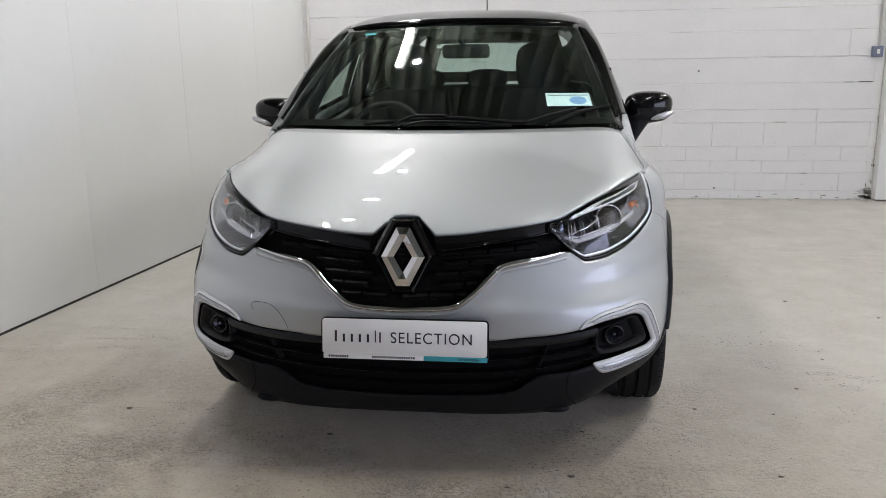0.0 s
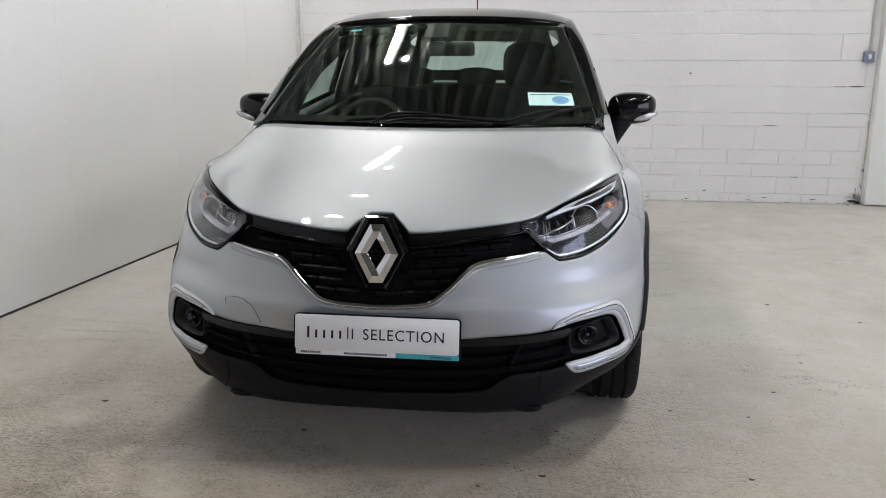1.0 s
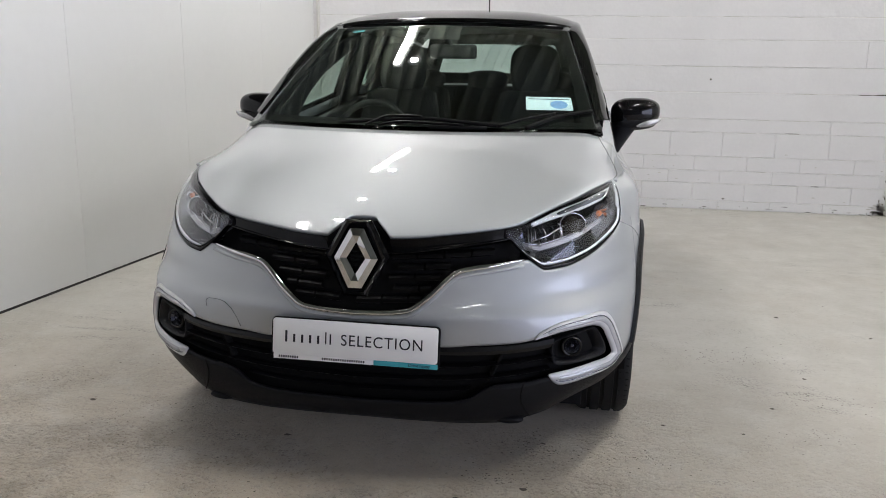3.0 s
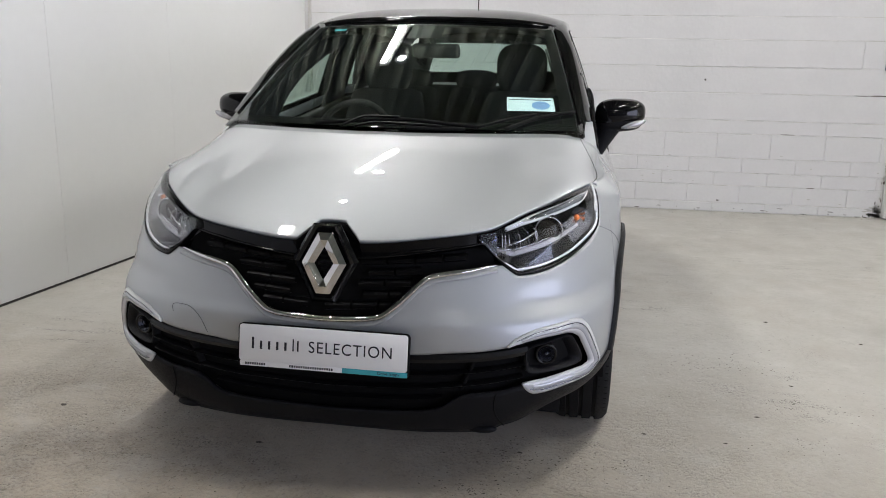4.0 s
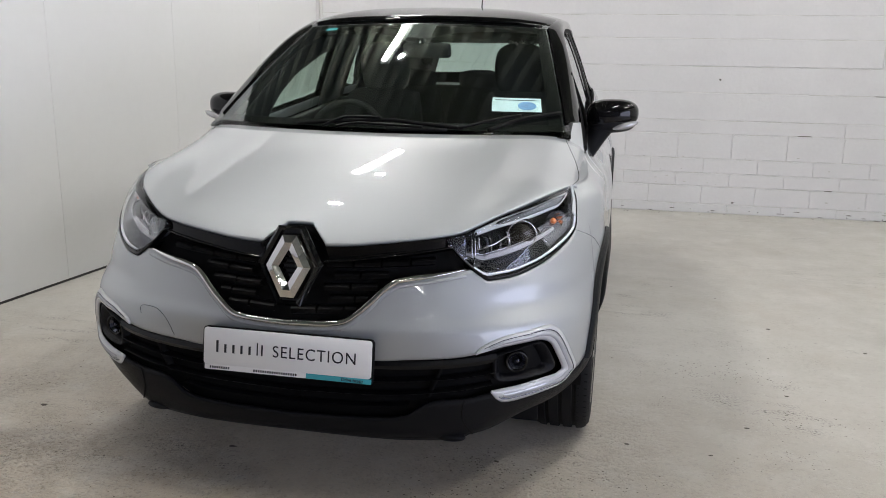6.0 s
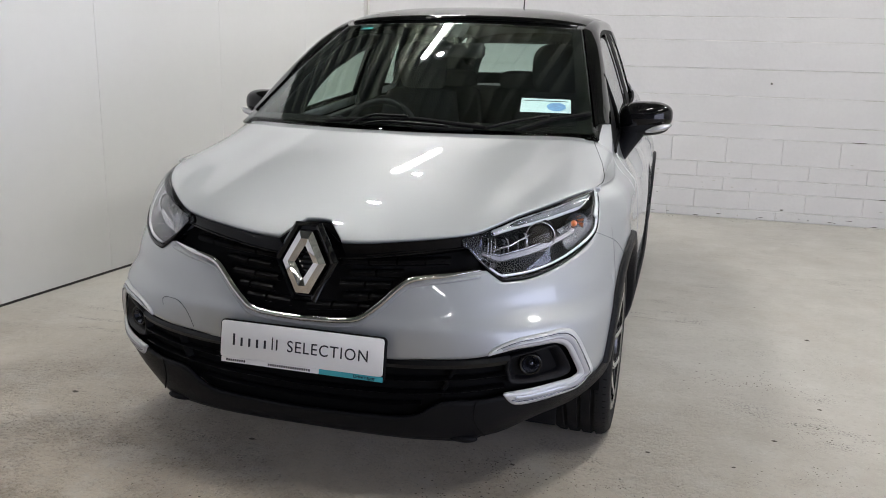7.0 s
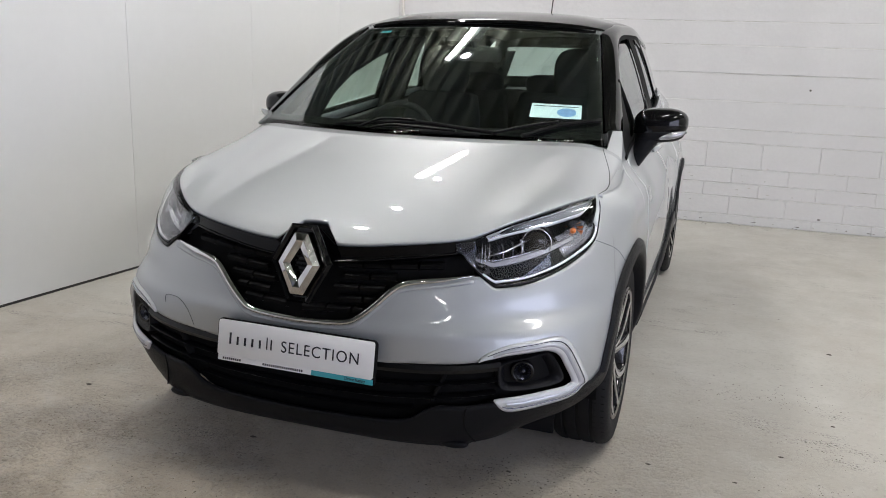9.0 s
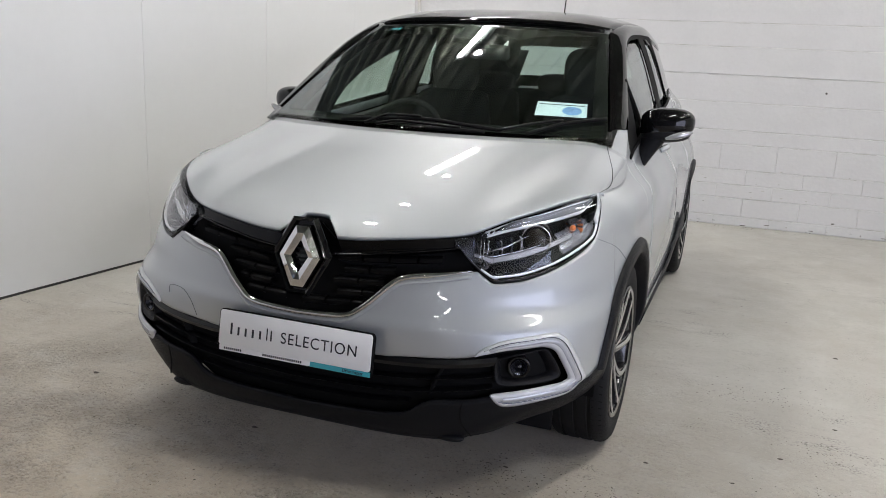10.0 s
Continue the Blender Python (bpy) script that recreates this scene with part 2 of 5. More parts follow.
def curve(*pts):
    """A smooth monotone curve through (x, y) pairs."""
    xs, ys = [p[0] for p in pts], [p[1] for p in pts]
    n = len(xs)
    h = [xs[i + 1] - xs[i] for i in range(n - 1)]
    d = [(ys[i + 1] - ys[i]) / h[i] for i in range(n - 1)]
    m = [d[0]] + [0 if d[i - 1] * d[i] <= 0 else 2 * d[i - 1] * d[i] / (d[i - 1] + d[i]) for i in range(1, n - 1)] + [d[-1]]

    def f(x):
        if x <= xs[0]:
            return ys[0]
        if x >= xs[-1]:
            return ys[-1]
        i = max(k for k in range(n - 1) if xs[k] <= x)
        t = (x - xs[i]) / h[i]
        return (1 + 2 * t) * (1 - t) ** 2 * ys[i] + t * (1 - t) ** 2 * h[i] * m[i] + t * t * (3 - 2 * t) * ys[i + 1] + t * t * (t - 1) * h[i] * m[i + 1]

    return f


def poly(*pts):
    """A curve of straight pieces."""
    xs, ys = [p[0] for p in pts], [p[1] for p in pts]
    return lambda x: float(np.interp(x, xs, ys))


def steps_xy(a, b, n):
    return [(a[0] + (b[0] - a[0]) * i / n, a[1] + (b[1] - a[1]) * i / n) for i in range(n + 1)]


def steps(a, b, n):
    return [a + (b - a) * i / n for i in range(n + 1)]


# ---- the room ----
FLOOR_BACK, RIGHT_END, CEIL, PANEL_TOP = 5.32, 3.275, 4.3, 2.6


def left_x(y):
    return -2.19 + 0.1075 * (y - 2.05)


floor = part("floor", grid([[(x, y, 0) for y in steps(-9, 9, 18)] for x in steps(-7, 11, 18)]), CONCRETE)
tagged(floor, "worn pale grey-beige concrete floor with dark specks", "floor", kind="structure")

# dark chips and grit on the floor
def grit(x, y, r, rng):
    n = rng.randint(6, 8)
    ring_ = []
    for k in range(n):
        a = 2 * math.pi * k / n
        q = r * rng.uniform(0.55, 1.2)
        ring_.append((x + 1.4 * q * math.cos(a), y + q * math.sin(a), 0.0006))
    return ring_, (x + r * 0.2, y, 0.0006 + r * rng.uniform(0.15, 0.4))


GRIT_PATCHES = [(1.33, 1.41), (1.54, 1.4), (1.69, 0.96), (1.54, 0.98), (1.58, 0.66), (0.42, 0.15), (0.56, 0.44), (0.78, 0.34), (0.92, 0.35), (-1.03, 0.13), (-1.0, 0.32), (-0.92, 0.43), (-1.44, 0.6)]
rng = random.Random(11)
bm = bmesh.new()
spots = [(-1.19, 0.45, 0.016), (-0.34, 0.30, 0.014), (0.57, 0.40, 0.010), (1.71, 2.1, 0.018), (1.0, 0.635, 0.011), (2.1, 1.84, 0.016), (1.286, 0.615, 0.009), (1.44, 0.87, 0.010), (1.64, 1.22, 0.012), (0.32, -0.02, 0.010), (1.19, 0.13, 0.012), (0.52, 0.07, 0.014)]
spots += [(rng.uniform(0.8, 3.2), 5.29 - abs(rng.gauss(0, 0.05)), rng.uniform(0.003, 0.009)) for _ in range(60)]
spots += [(rng.uniform(-2.0, 3.0), rng.uniform(-0.6, 3.6), 0.002 + 0.005 * rng.random() ** 3) for _ in range(130)]
for cx, cy, sp in ((0.55, 0.37, 0.07), (0.46, 0.12, 0.06), (0.60, 0.30, 0.10), (1.32, 1.43, 0.12), (-0.4, -0.1, 0.14), (1.9, 1.0, 0.25), (-1.2, 0.9, 0.25), (1.5, 1.6, 0.22)):
    spots += [(rng.gauss(cx, sp), rng.gauss(cy, sp * 0.45), 0.0012 + 0.0038 * rng.random() ** 2) for _ in range(90 if cx < 0.8 and cx > 0 else 45)]
for cx, cy in GRIT_PATCHES:
    spots += [(rng.gauss(cx, 0.11), rng.gauss(cy, 0.045), 0.0010 + 0.0034 * rng.random() ** 2) for _ in range(70)]
for x, y, r in spots:
    ring_, top = grit(x, y, 0.7 * r, rng)
    vs = [bm.verts.new(p) for p in ring_]
    t = bm.verts.new(top)
    for k in range(len(vs)):
        bm.faces.new((vs[k], vs[(k + 1) % len(vs)], t))
tagged(part("floor_grit", bm, GRIT, smooth=False), "dark chips and grit lying on the concrete", "grit", kind="stuff")

# the left wall of tall flat panels with fine joints
wall_left = thing("wall_west", (0, 0, 0), "smooth white insulated wall panels with fine joints", "wall", kind="structure")
ang = math.atan(0.1075)
edges_y = [-9.1, -6.02, -4.87, -3.72, -2.57, -1.42, -0.27, 0.88, 2.02, 3.16, 4.30, FLOOR_BACK]
for a, b in zip(edges_y, edges_y[1:]):
    bm = bmesh.new()
    box(bm, (-0.08, 0.0007, 0.012), (0.0, (b - a) / math.cos(ang) - 0.0007, PANEL_TOP), 0.0012, 1)
    p = part("panel", bm, PANEL, wall_left, smooth=False)
    p.location = (left_x(a), a, 0)
    p.rotation_euler = (0, 0, -ang)
bm = bmesh.new()
box(bm, (-0.09, 0, 0), (-0.004, (FLOOR_BACK + 6) / math.cos(ang), PANEL_TOP))
p = part("joint_backing", bm, PANELJOINT, wall_left, smooth=False)
p.location, p.rotation_euler = (left_x(-6), -6, 0), (0, 0, -ang)
bm = bmesh.new()
box(bm, (-0.085, 0, 0.0), (0.004, (FLOOR_BACK + 6) / math.cos(ang), 0.013), 0.002, 1)
p = part("dark_floor_gap", bm, DIRT, wall_left, smooth=False)
p.location, p.rotation_euler = (left_x(-6), -6, 0), (0, 0, -ang)

# the other walls and the ceiling
pitch = 0.25
xs = []
x = -7.0
while x < 11:
    xs += [(x, 0), (x + 0.08, 0), (x + 0.11, 0.15), (x + 0.22, 0.15)]
    x += pitch
ceiling = part("ceiling", grid([[(x, y, CEIL + z) for y in (-9, 9)] for x, z in xs]), ROOFING, smooth=False)
tagged(ceiling, "ribbed pale sheet ceiling", "ceiling", kind="structure")
for name, boxes_ in (("wall_far_west", (((-7.2, -9.2, 0), (-7.0, 5.6, CEIL)), ((-7.2, 5.5, 0), (-2.0, 5.7, CEIL)))), ("wall_east", (((7.0, -0.6, 0), (7.2, 5.6, CEIL)), ((7.0, -9.0, 0), (7.2, -8.8, CEIL)), ((7.0, -8.8, 3.0), (7.2, -0.6, CEIL)))), ("wall_south", (((-7.2, -9.2, 0), (7.2, -9.0, CEIL)),))):
    bm = bmesh.new()
    for lo, hi in boxes_:
        box(bm, lo, hi)
    if name == "wall_south":
        tagged(part(name, bm, SHEET, smooth=False), "plain dark grey sheet wall", "wall", kind="structure")
    else:
        tagged(part(name, bm, PANEL, smooth=False), "plain white painted wall", "wall", kind="structure")
# daylight through the wide open door of the east wall
day = bpy.data.lights.new("door_daylight", "AREA")
day.shape, day.size, day.size_y, day.energy, day.color = "RECTANGLE", 8.1, 2.9, WINDOW_LIGHT, (0.73, 0.76, 1.0)
new("door_daylight", day).matrix_world = look((7.1, -4.7, 1.5), (0, -4.7, 1.5))

# the pier at the end of the block wall
bm = bmesh.new()
box(bm, (RIGHT_END, FLOOR_BACK - 0.10, 0.012), (7.1, FLOOR_BACK + 0.2, CEIL), 0.01)
tagged(part("wall_pier", bm, PANEL, smooth=False), "smooth off-white boxed pier beside the block wall", "pier", kind="structure")

# the painted block wall behind the car: mortar sheet with proud blocks
wall_back = thing("wall_north", (0, 0, 0), "white painted concrete block wall with worn joints", "wall", kind="structure")
bm = bmesh.new()
box(bm, (-2.0, FLOOR_BACK, 0), (RIGHT_END + 0.05, FLOOR_BACK + 0.2, CEIL))
part("mortar", bm, MORTAR, wall_back, smooth=False)
COURSES = [0.0, 0.08, 0.235, 0.348, 0.474, 0.685, 0.80, 1.03, 1.25, 1.475, 1.665, 1.885, 2.11, 2.335]
rnd = random.Random(4)
block_mesh = {}


def block(w, h):
    key = (round(w, 3), round(h, 3))
    if key not in block_mesh:
        bm = bmesh.new()
        box(bm, (0, -0.007, 0), (w, 0.02, h), 0.005, 2)
        me = bpy.data.meshes.new("block")
        bmesh.ops.recalc_face_normals(bm, faces=bm.faces)
        bm.to_mesh(me)
        bm.free()
        me.materials.append(BLOCK)
        block_mesh[key] = me
    ob = new("block", block_mesh[key])
    ob.parent = wall_back
    return ob


for i, (z0, z1) in enumerate(zip(COURSES, COURSES[1:])):
    x = -2.0 + (0.0 if i % 2 else 0.2225) - 0.355
    span = 0.445 if z0 < 0.6 else 6.0
    if z0 > 0.6:
        x -= 0.445 * (i % 3)
    while x < RIGHT_END:
        a, b = max(x, -1.98), min(x + span, RIGHT_END)
        if b - a > 0.03:
            ob = block(b - a - 0.003, z1 - z0 - 0.0035)
            ob.location = (a + 0.0015, FLOOR_BACK + 0.003 - rnd.uniform(0, 0.003), z0 + 0.00175)
            ob.rotation_euler = (rnd.uniform(-0.009, 0.009), 0, rnd.uniform(-0.0008, 0.0008) if b - a > 1 else rnd.uniform(-0.004, 0.004))
        x += span
bm = bmesh.new()
box(bm, (-2.0, FLOOR_BACK - 0.004, COURSES[-1]), (RIGHT_END, FLOOR_BACK + 0.1, CEIL))
part("upper_wall", bm, BLOCK, wall_back, smooth=False)

# broken joints, chips and stains on the block wall
def fleck(bm, x, z, half_l, half_h, rng, y=FLOOR_BACK - 0.0085):
    n = 9
    pts = []
    for k in range(n):
        a = 2 * math.pi * k / n
        q = rng.uniform(0.55, 1.15)
        pts.append(bm.verts.new((x + half_l * math.cos(a) * (0.85 + 0.3 * rng.random()), y, z + half_h * math.sin(a) * q)))
    bm.faces.new(pts)


rng = random.Random(21)
light_bm, dark_bm = bmesh.new(), bmesh.new()
for z in COURSES[1:]:
    x = -1.9 + rng.random()
    while x < RIGHT_END - 0.1:
        ln = rng.uniform(0.03, 0.16)
        fleck(light_bm, x, z + rng.uniform(-0.003, 0.002), ln, rng.uniform(0.0012, 0.003), rng)
        if rng.random() < 0.10:
            fleck(dark_bm, x + rng.uniform(-0.04, 0.04), z - 0.002, rng.uniform(0.01, 0.05), rng.uniform(0.0015, 0.003), rng)
        x += ln + rng.uniform(0.12, 0.55)
for _ in range(30):
    fleck(light_bm, rng.uniform(0.6, RIGHT_END - 0.05), rng.uniform(0.02, 0.6) ** 1.3, rng.uniform(0.004, 0.014), rng.uniform(0.002, 0.006), rng)
for _ in range(22):
    fleck(dark_bm, rng.uniform(0.6, RIGHT_END - 0.05), abs(rng.gauss(0, 0.02)) + 0.004, rng.uniform(0.005, 0.03), rng.uniform(0.002, 0.005), rng)
for _ in range(40):
    fleck(light_bm, RIGHT_END - 0.01 - abs(rng.gauss(0, 0.05)), abs(rng.gauss(0, 0.05)) + 0.006, rng.uniform(0.008, 0.03), rng.uniform(0.004, 0.012), rng)
for _ in range(55):
    z = 0.85 * rng.random() ** 2.6
    reach = 0.004 + 0.045 * (1 - z) ** 5
    fleck(dark_bm if z < 0.30 and rng.random() < 0.6 else light_bm, RIGHT_END - 0.004 - abs(rng.gauss(0, reach)), z + 0.01, rng.uniform(0.002, 0.009), rng.uniform(0.004, 0.022), rng)
for x, z, a, b in ((2.68, 0.236, 0.035, 0.004), (3.0, 1.03, 0.06, 0.004), (3.13, 1.032, 0.07, 0.006), (1.73, 1.14, 0.008, 0.010), (1.92, 0.10, 0.012, 0.008), (2.45, 0.69, 0.06, 0.003), (3.20, 0.03, 0.05, 0.015)):
    fleck(dark_bm, x, z, a, b, rng)
tagged(part("wall_stains", light_bm, STAIN, wall_back, smooth=False), kind="stuff")
tagged(part("wall_chips", dark_bm, GRIT, wall_back, smooth=False), kind="stuff")

# surface conduit in the left corner, switch box and conduit beside the pier
bm = tube([(left_x(FLOOR_BACK) + 0.05, FLOOR_BACK - 0.02, 0.0), (left_x(FLOOR_BACK) + 0.05, FLOOR_BACK - 0.02, CEIL)], 0.016)
tagged(part("conduit", bm, CONDUIT), "thin white conduit pipe in the wall corner", "pipe")
sw = thing("switch_box", (3.197, FLOOR_BACK - 0.006, 1.285), "grey-blue metal surface switch box on the block wall", "switch")
bm = bmesh.new()
box(bm, (-0.043, -0.045, -0.045), (0.043, 0, 0.045), 0.006)
part("box_body", bm, BOXBLUE, sw)
bm = bmesh.new()
box(bm, (-0.012, -0.056, -0.02), (0.012, -0.044, 0.02), 0.003)
part("rocker", bm, FITTING, sw, "white rocker")
bm = tube([(3.212, FLOOR_BACK - 0.025, 1.325), (3.212, FLOOR_BACK - 0.025, CEIL)], 0.013)
tagged(part("conduit", bm, CONDUIT), "white conduit pipe rising from the switch box", "pipe")

# ---- ceiling lamps ----
def strip_light(x, y, length):
    f = thing("strip_light", (x, y, CEIL - 0.22), "long white fluorescent strip light hung under the ceiling", "lamp", "ceiling strip lights")
    bm = bmesh.new()
    box(bm, (-0.07, -length / 2, 0.055), (0.07, length / 2, 0.11), 0.008)
    part("fitting", bm, FITTING, f)
    part("tube", tube([(0, -length / 2 + 0.03, 0), (0, length / 2 - 0.03, 0)], 0.05, 16), TUBE, f, "glowing tube")
    for s in (-0.35, 0.35):
        bm = bmesh.new()
        box(bm, (-0.008, s * length - 0.008, 0.10), (0.008, s * length + 0.008, 0.27))
        part("hanger", bm, STEEL, f, smooth=False)
    return f


# strips beyond x = 3 are unseen, added to brighten the right side
for x, y, long_ in ((-1.12, 4.25, 1.4), (3.3, 3.7, 1.7), (1.7, 0.1, 1.3), (-1.55, 0.0, 0.8), (3.7, 0.3, 1.8)):
    strip_light(x, y, long_).rotation_euler = (0, 0, radians(-8))
for x, y, long_ in ((1.45, -6.6, 0.6), (2.3, -7.3, 0.6)):
    strip_light(x, y, long_).rotation_euler = (0, 0, radians(72))


def flood_lamp(x, y):
    f = thing("flood_lamp", (x, y, CEIL - 0.22), "round white flood lamp hung under the ceiling", "lamp", "ceiling flood lamps")
    part("lamp_body", lathe([(0.0, 0.10), (0.07, 0.10), (0.10, 0.04), (0.105, 0.0), (0.058, 0.004)], 32), FITTING, f).rotation_euler = (0, radians(-90), 0)
    part("lamp_glass", lathe([(0.0, 0.004), (0.04, 0.004), (0.058, 0.006)], 32), FLOOD, f, "glowing lamp glass").rotation_euler = (0, radians(-90), 0)
    part("hanger", tube([(0, 0, 0.10), (0, 0, 0.22)], 0.012, 6), STEEL, f)


# the flood at x = 2.6 is an unseen addition that fills the right-hand floor
for x, y in ((-0.95, 3.6), (-1.06, 1.95), (-1.18, 0.62), (2.6, 2.6)):
    flood_lamp(x, y)

# ---- the car: its surface ----
CAR_X = -0.010
car = thing("car", (CAR_X, 0, 0), "silver compact crossover car with a glossy black roof", "car")
car.rotation_euler = (0, 0, radians(-0.5))

nose = curve((0.18, 0.10), (0.24, 0.05), (0.30, 0.037), (0.42, 0.033), (0.50, 0.025), (0.56, 0.022), (0.60, 0.035), (0.70, 0.055), (0.80, 0.085), (0.87, 0.11), (0.95, 0.17), (1.05, 0.25))
wide = curve((0.18, 0.80), (0.3, 0.855), (0.4, 0.882), (0.5, 0.887), (0.6, 0.889), (0.7, 0.888), (0.8, 0.873), (0.88, 0.834), (0.92, 0.802), (0.96, 0.785), (1.0, 0.775), (1.1, 0.752), (1.2, 0.719), (1.32, 0.676), (1.46, 0.614), (1.52, 0.58))
square = curve((0.2, 3.3), (0.4, 3.3), (0.5, 3.15), (0.56, 2.95), (0.64, 2.65), (0.72, 2.4), (0.8, 2.35), (1.1, 2.35))
DEEP, TAIL, LENGTH = 0.78, 3.3, 4.13
FRONT_AXLE, REAR_AXLE, WHEEL_R = 0.807, 3.441, 0.329


def front_y(x, z):
    """How far back the skin lies at a width and a height."""
    n = square(z)
    return nose(z) + DEEP * (1 - (1 - min(abs(x) / wide(z), 0.9999) ** n) ** (1 / n))


def side_x(y, z):
    """The skin's half width at a length and a height."""
    n = square(z)
    c = min(1, max(0, 1 - (y - nose(z)) / DEEP))
    w = wide(z) * (1 - c ** n) ** (1 / n)
    if y > TAIL:
        c = min(1, (y - TAIL) / (LENGTH - TAIL))
        w *= (1 - c ** 3.2) ** (1 / 3.2)
    # the fender swells over the front wheel, the flanks draw in towards the tail
    a, b = min(1, max(0, (y - 0.54) / 0.22)), min(1, max(0, (y - 1.12) / 0.5))
    w += 0.026 * a * a * (3 - 2 * a) * (1 - b * b * (3 - 2 * b)) * math.exp(-((z - 0.875) / 0.065) ** 2)
    c = min(1, max(0, (y - 1.9) / 1.0))
    if z < 1.1:
        w -= 0.022 * c * c * (3 - 2 * c) * min(1, (1.1 - z) / 0.1)
    if y > 2.55 and z > 1.04:
        g = min(1, (z - 1.04) / 0.15)
        w -= 0.07 * g * g * (3 - 2 * g) * (y - 2.55) ** 1.2
    return w


def polar(x=None, y=None, z=0.5):
    """The turn round the corner (0 at the nose, 1 at the flank) of a point of the skin."""
    n = square(z)
    if y is None:
        X = min(abs(x) / wide(z), 0.9999)
        C = (1 - X ** n) ** (1 / n)
    else:
        C = min(1, max(0, 1 - (y - nose(z)) / DEEP))
        X = (1 - C ** n) ** (1 / n)
    return math.atan2(X, C) / (math.pi / 2)


def skin(t, z, off=0.0, side=1):
    """A point of the skin at a turn t and height z, off metres proud of it."""
    def at(t, z):
        n, a = square(z), min(abs(t), 1) * math.pi / 2
        s, c = math.sin(a), math.cos(a)
        r = (s ** n + c ** n) ** (-1 / n)
        return Vector((wide(z) * r * s, nose(z) + DEEP * (1 - r * c), z))
    p = at(t, z)
    if off:
        e = 0.004
        u = at(min(t + e, 1), z) - at(max(t - e, 0), z)
        v = at(t, z + e) - at(t, z - e)
        nrm = u.cross(v)
        if abs(t) < e:
            nrm.x = 0
        p += off * nrm.normalized()
    p.x *= side * (1 if t >= 0 else -1)
    return p


def front(x, z, off=0.0):
    """A point of the skin at width x and height z."""
    return skin(polar(x=x, z=z), z, off, 1 if x >= 0 else -1)


def edge(*pts):
    """A line over the skin as z by turn, from (x, z) pairs or, where three values stand, (None, y, z)."""
    return curve(*[(polar(y=p[1], z=p[2]), p[2]) if len(p) == 3 else (polar(x=p[0], z=p[1]), p[1]) for p in pts])


def flank(y, z, off=0.0, side=1):
    e = 0.004
    p = Vector((side_x(y, z), y, z))
    if off:
        u = Vector((side_x(y + e, z) - side_x(y - e, z), 2 * e, 0))
        v = Vector((side_x(y, z + e) - side_x(y, z - e), 0, 2 * e))
        p += off * u.cross(v).normalized()
    p.x *= side
    return p


def arch(y, axle, r):
    d = r * r - (y - axle) ** 2
    return WHEEL_R + math.sqrt(d) if d > 0 else 0


def front_patch(lower, upper, t0, t1, n, m, off=0.0, side=None):
    """A sheet of the skin between two lines; both halves at once unless a side is named."""
    ts = steps(t0, t1, n)
    if side is None:
        ts = [-t for t in reversed(ts) if t > 0] + ts
    rows = []
    for t in ts:
        lo, hi = lower(abs(t)), upper(abs(t))
        rows.append([skin(t, lo + (hi - lo) * k / m, off, side or 1) for k in range(m + 1)])
    return grid(rows)


def side_patch(lower, upper, y0, y1, n, m, off=0.0, side=1):
    rows = []
    for y in steps(y0, y1, n):
        lo, hi = lower(y), max(lower(y) + 0.001, upper(y))
        rows.append([flank(y, lo + (hi - lo) * k / m, off, side) for k in range(m + 1)])
    return grid(rows)


def band(pts_a, pts_b, proud, base=0.0, side=1, rows_n=5, close=False):
    """A raised band over the skin between two lines of (x, z) points."""
    rows = []
    for (xa, za), (xb, zb) in zip(pts_a, pts_b):
        r = []
        for k in range(rows_n + 1):
            f = k / rows_n
            q = front(xa + (xb - xa) * f, za + (zb - za) * f, base + proud * min(1, math.sin(math.pi * min(1, max(0, f))) * 1.25) ** 0.45)
            r.append((q.x * side, q.y, q.z))
        rows.append(r)
    return grid(rows, close_u=close)


def dense(pts, n=4):
    """A smooth polyline with n points more between neighbours."""
    out = []
    P = [Vector((*p, 0)) for p in pts]
    for i in range(len(P) - 1):
        a, b, c, d = P[max(i - 1, 0)], P[i], P[i + 1], P[min(i + 2, len(P) - 1)]
        for k in range(n):
            t = k / n
            v = 0.5 * ((2 * b) + (c - a) * t + (2 * a - 5 * b + 4 * c - d) * t * t + (3 * b - a - 3 * c + d) * t ** 3)
            out.append((v.x, v.y))
    return out + [tuple(pts[-1])]


# lines over the front
CHROME_LINE = [(0, 0.568), (0.10, 0.572), (0.158, 0.579), (0.19, 0.593), (0.235, 0.630), (0.282, 0.677), (0.312, 0.698), (0.355, 0.708), (0.42, 0.716), (0.505, 0.730)]
HOOD_LINE = [(0, 0.795), (0.095, 0.793), (0.185, 0.797), (0.27, 0.806), (0.36, 0.815), (0.455, 0.826), (0.48, 0.830), (0.52, 0.848), (0.58, 0.874), (0.645, 0.893), (0.71, 0.912), (0.762, 0.921)]
LAMP_LOW = [(0.462, 0.790), (0.48, 0.768), (0.51, 0.739), (0.54, 0.716), (0.566, 0.700), (0.62, 0.703), (0.69, 0.722), (0.757, 0.760)]
chrome_line = edge(*CHROME_LINE, (0.60, 0.740))
lamp_low = edge(*LAMP_LOW, (None, 0.464, 0.797), (None, 0.519, 0.844), (None, 0.57, 0.880), (None, 0.618, 0.910))
band_top = edge((0, 0.468), (0.28, 0.471), (0.36, 0.479), (0.48, 0.487), (0.556, 0.499), (0.62, 0.527), (0.70, 0.540), (0.755, 0.528), (0.785, 0.475), (0.81, 0.40), (0.832, 0.388), (None, 0.377, 0.398), (None, 0.44, 0.418), (None, 0.472, 0.43))
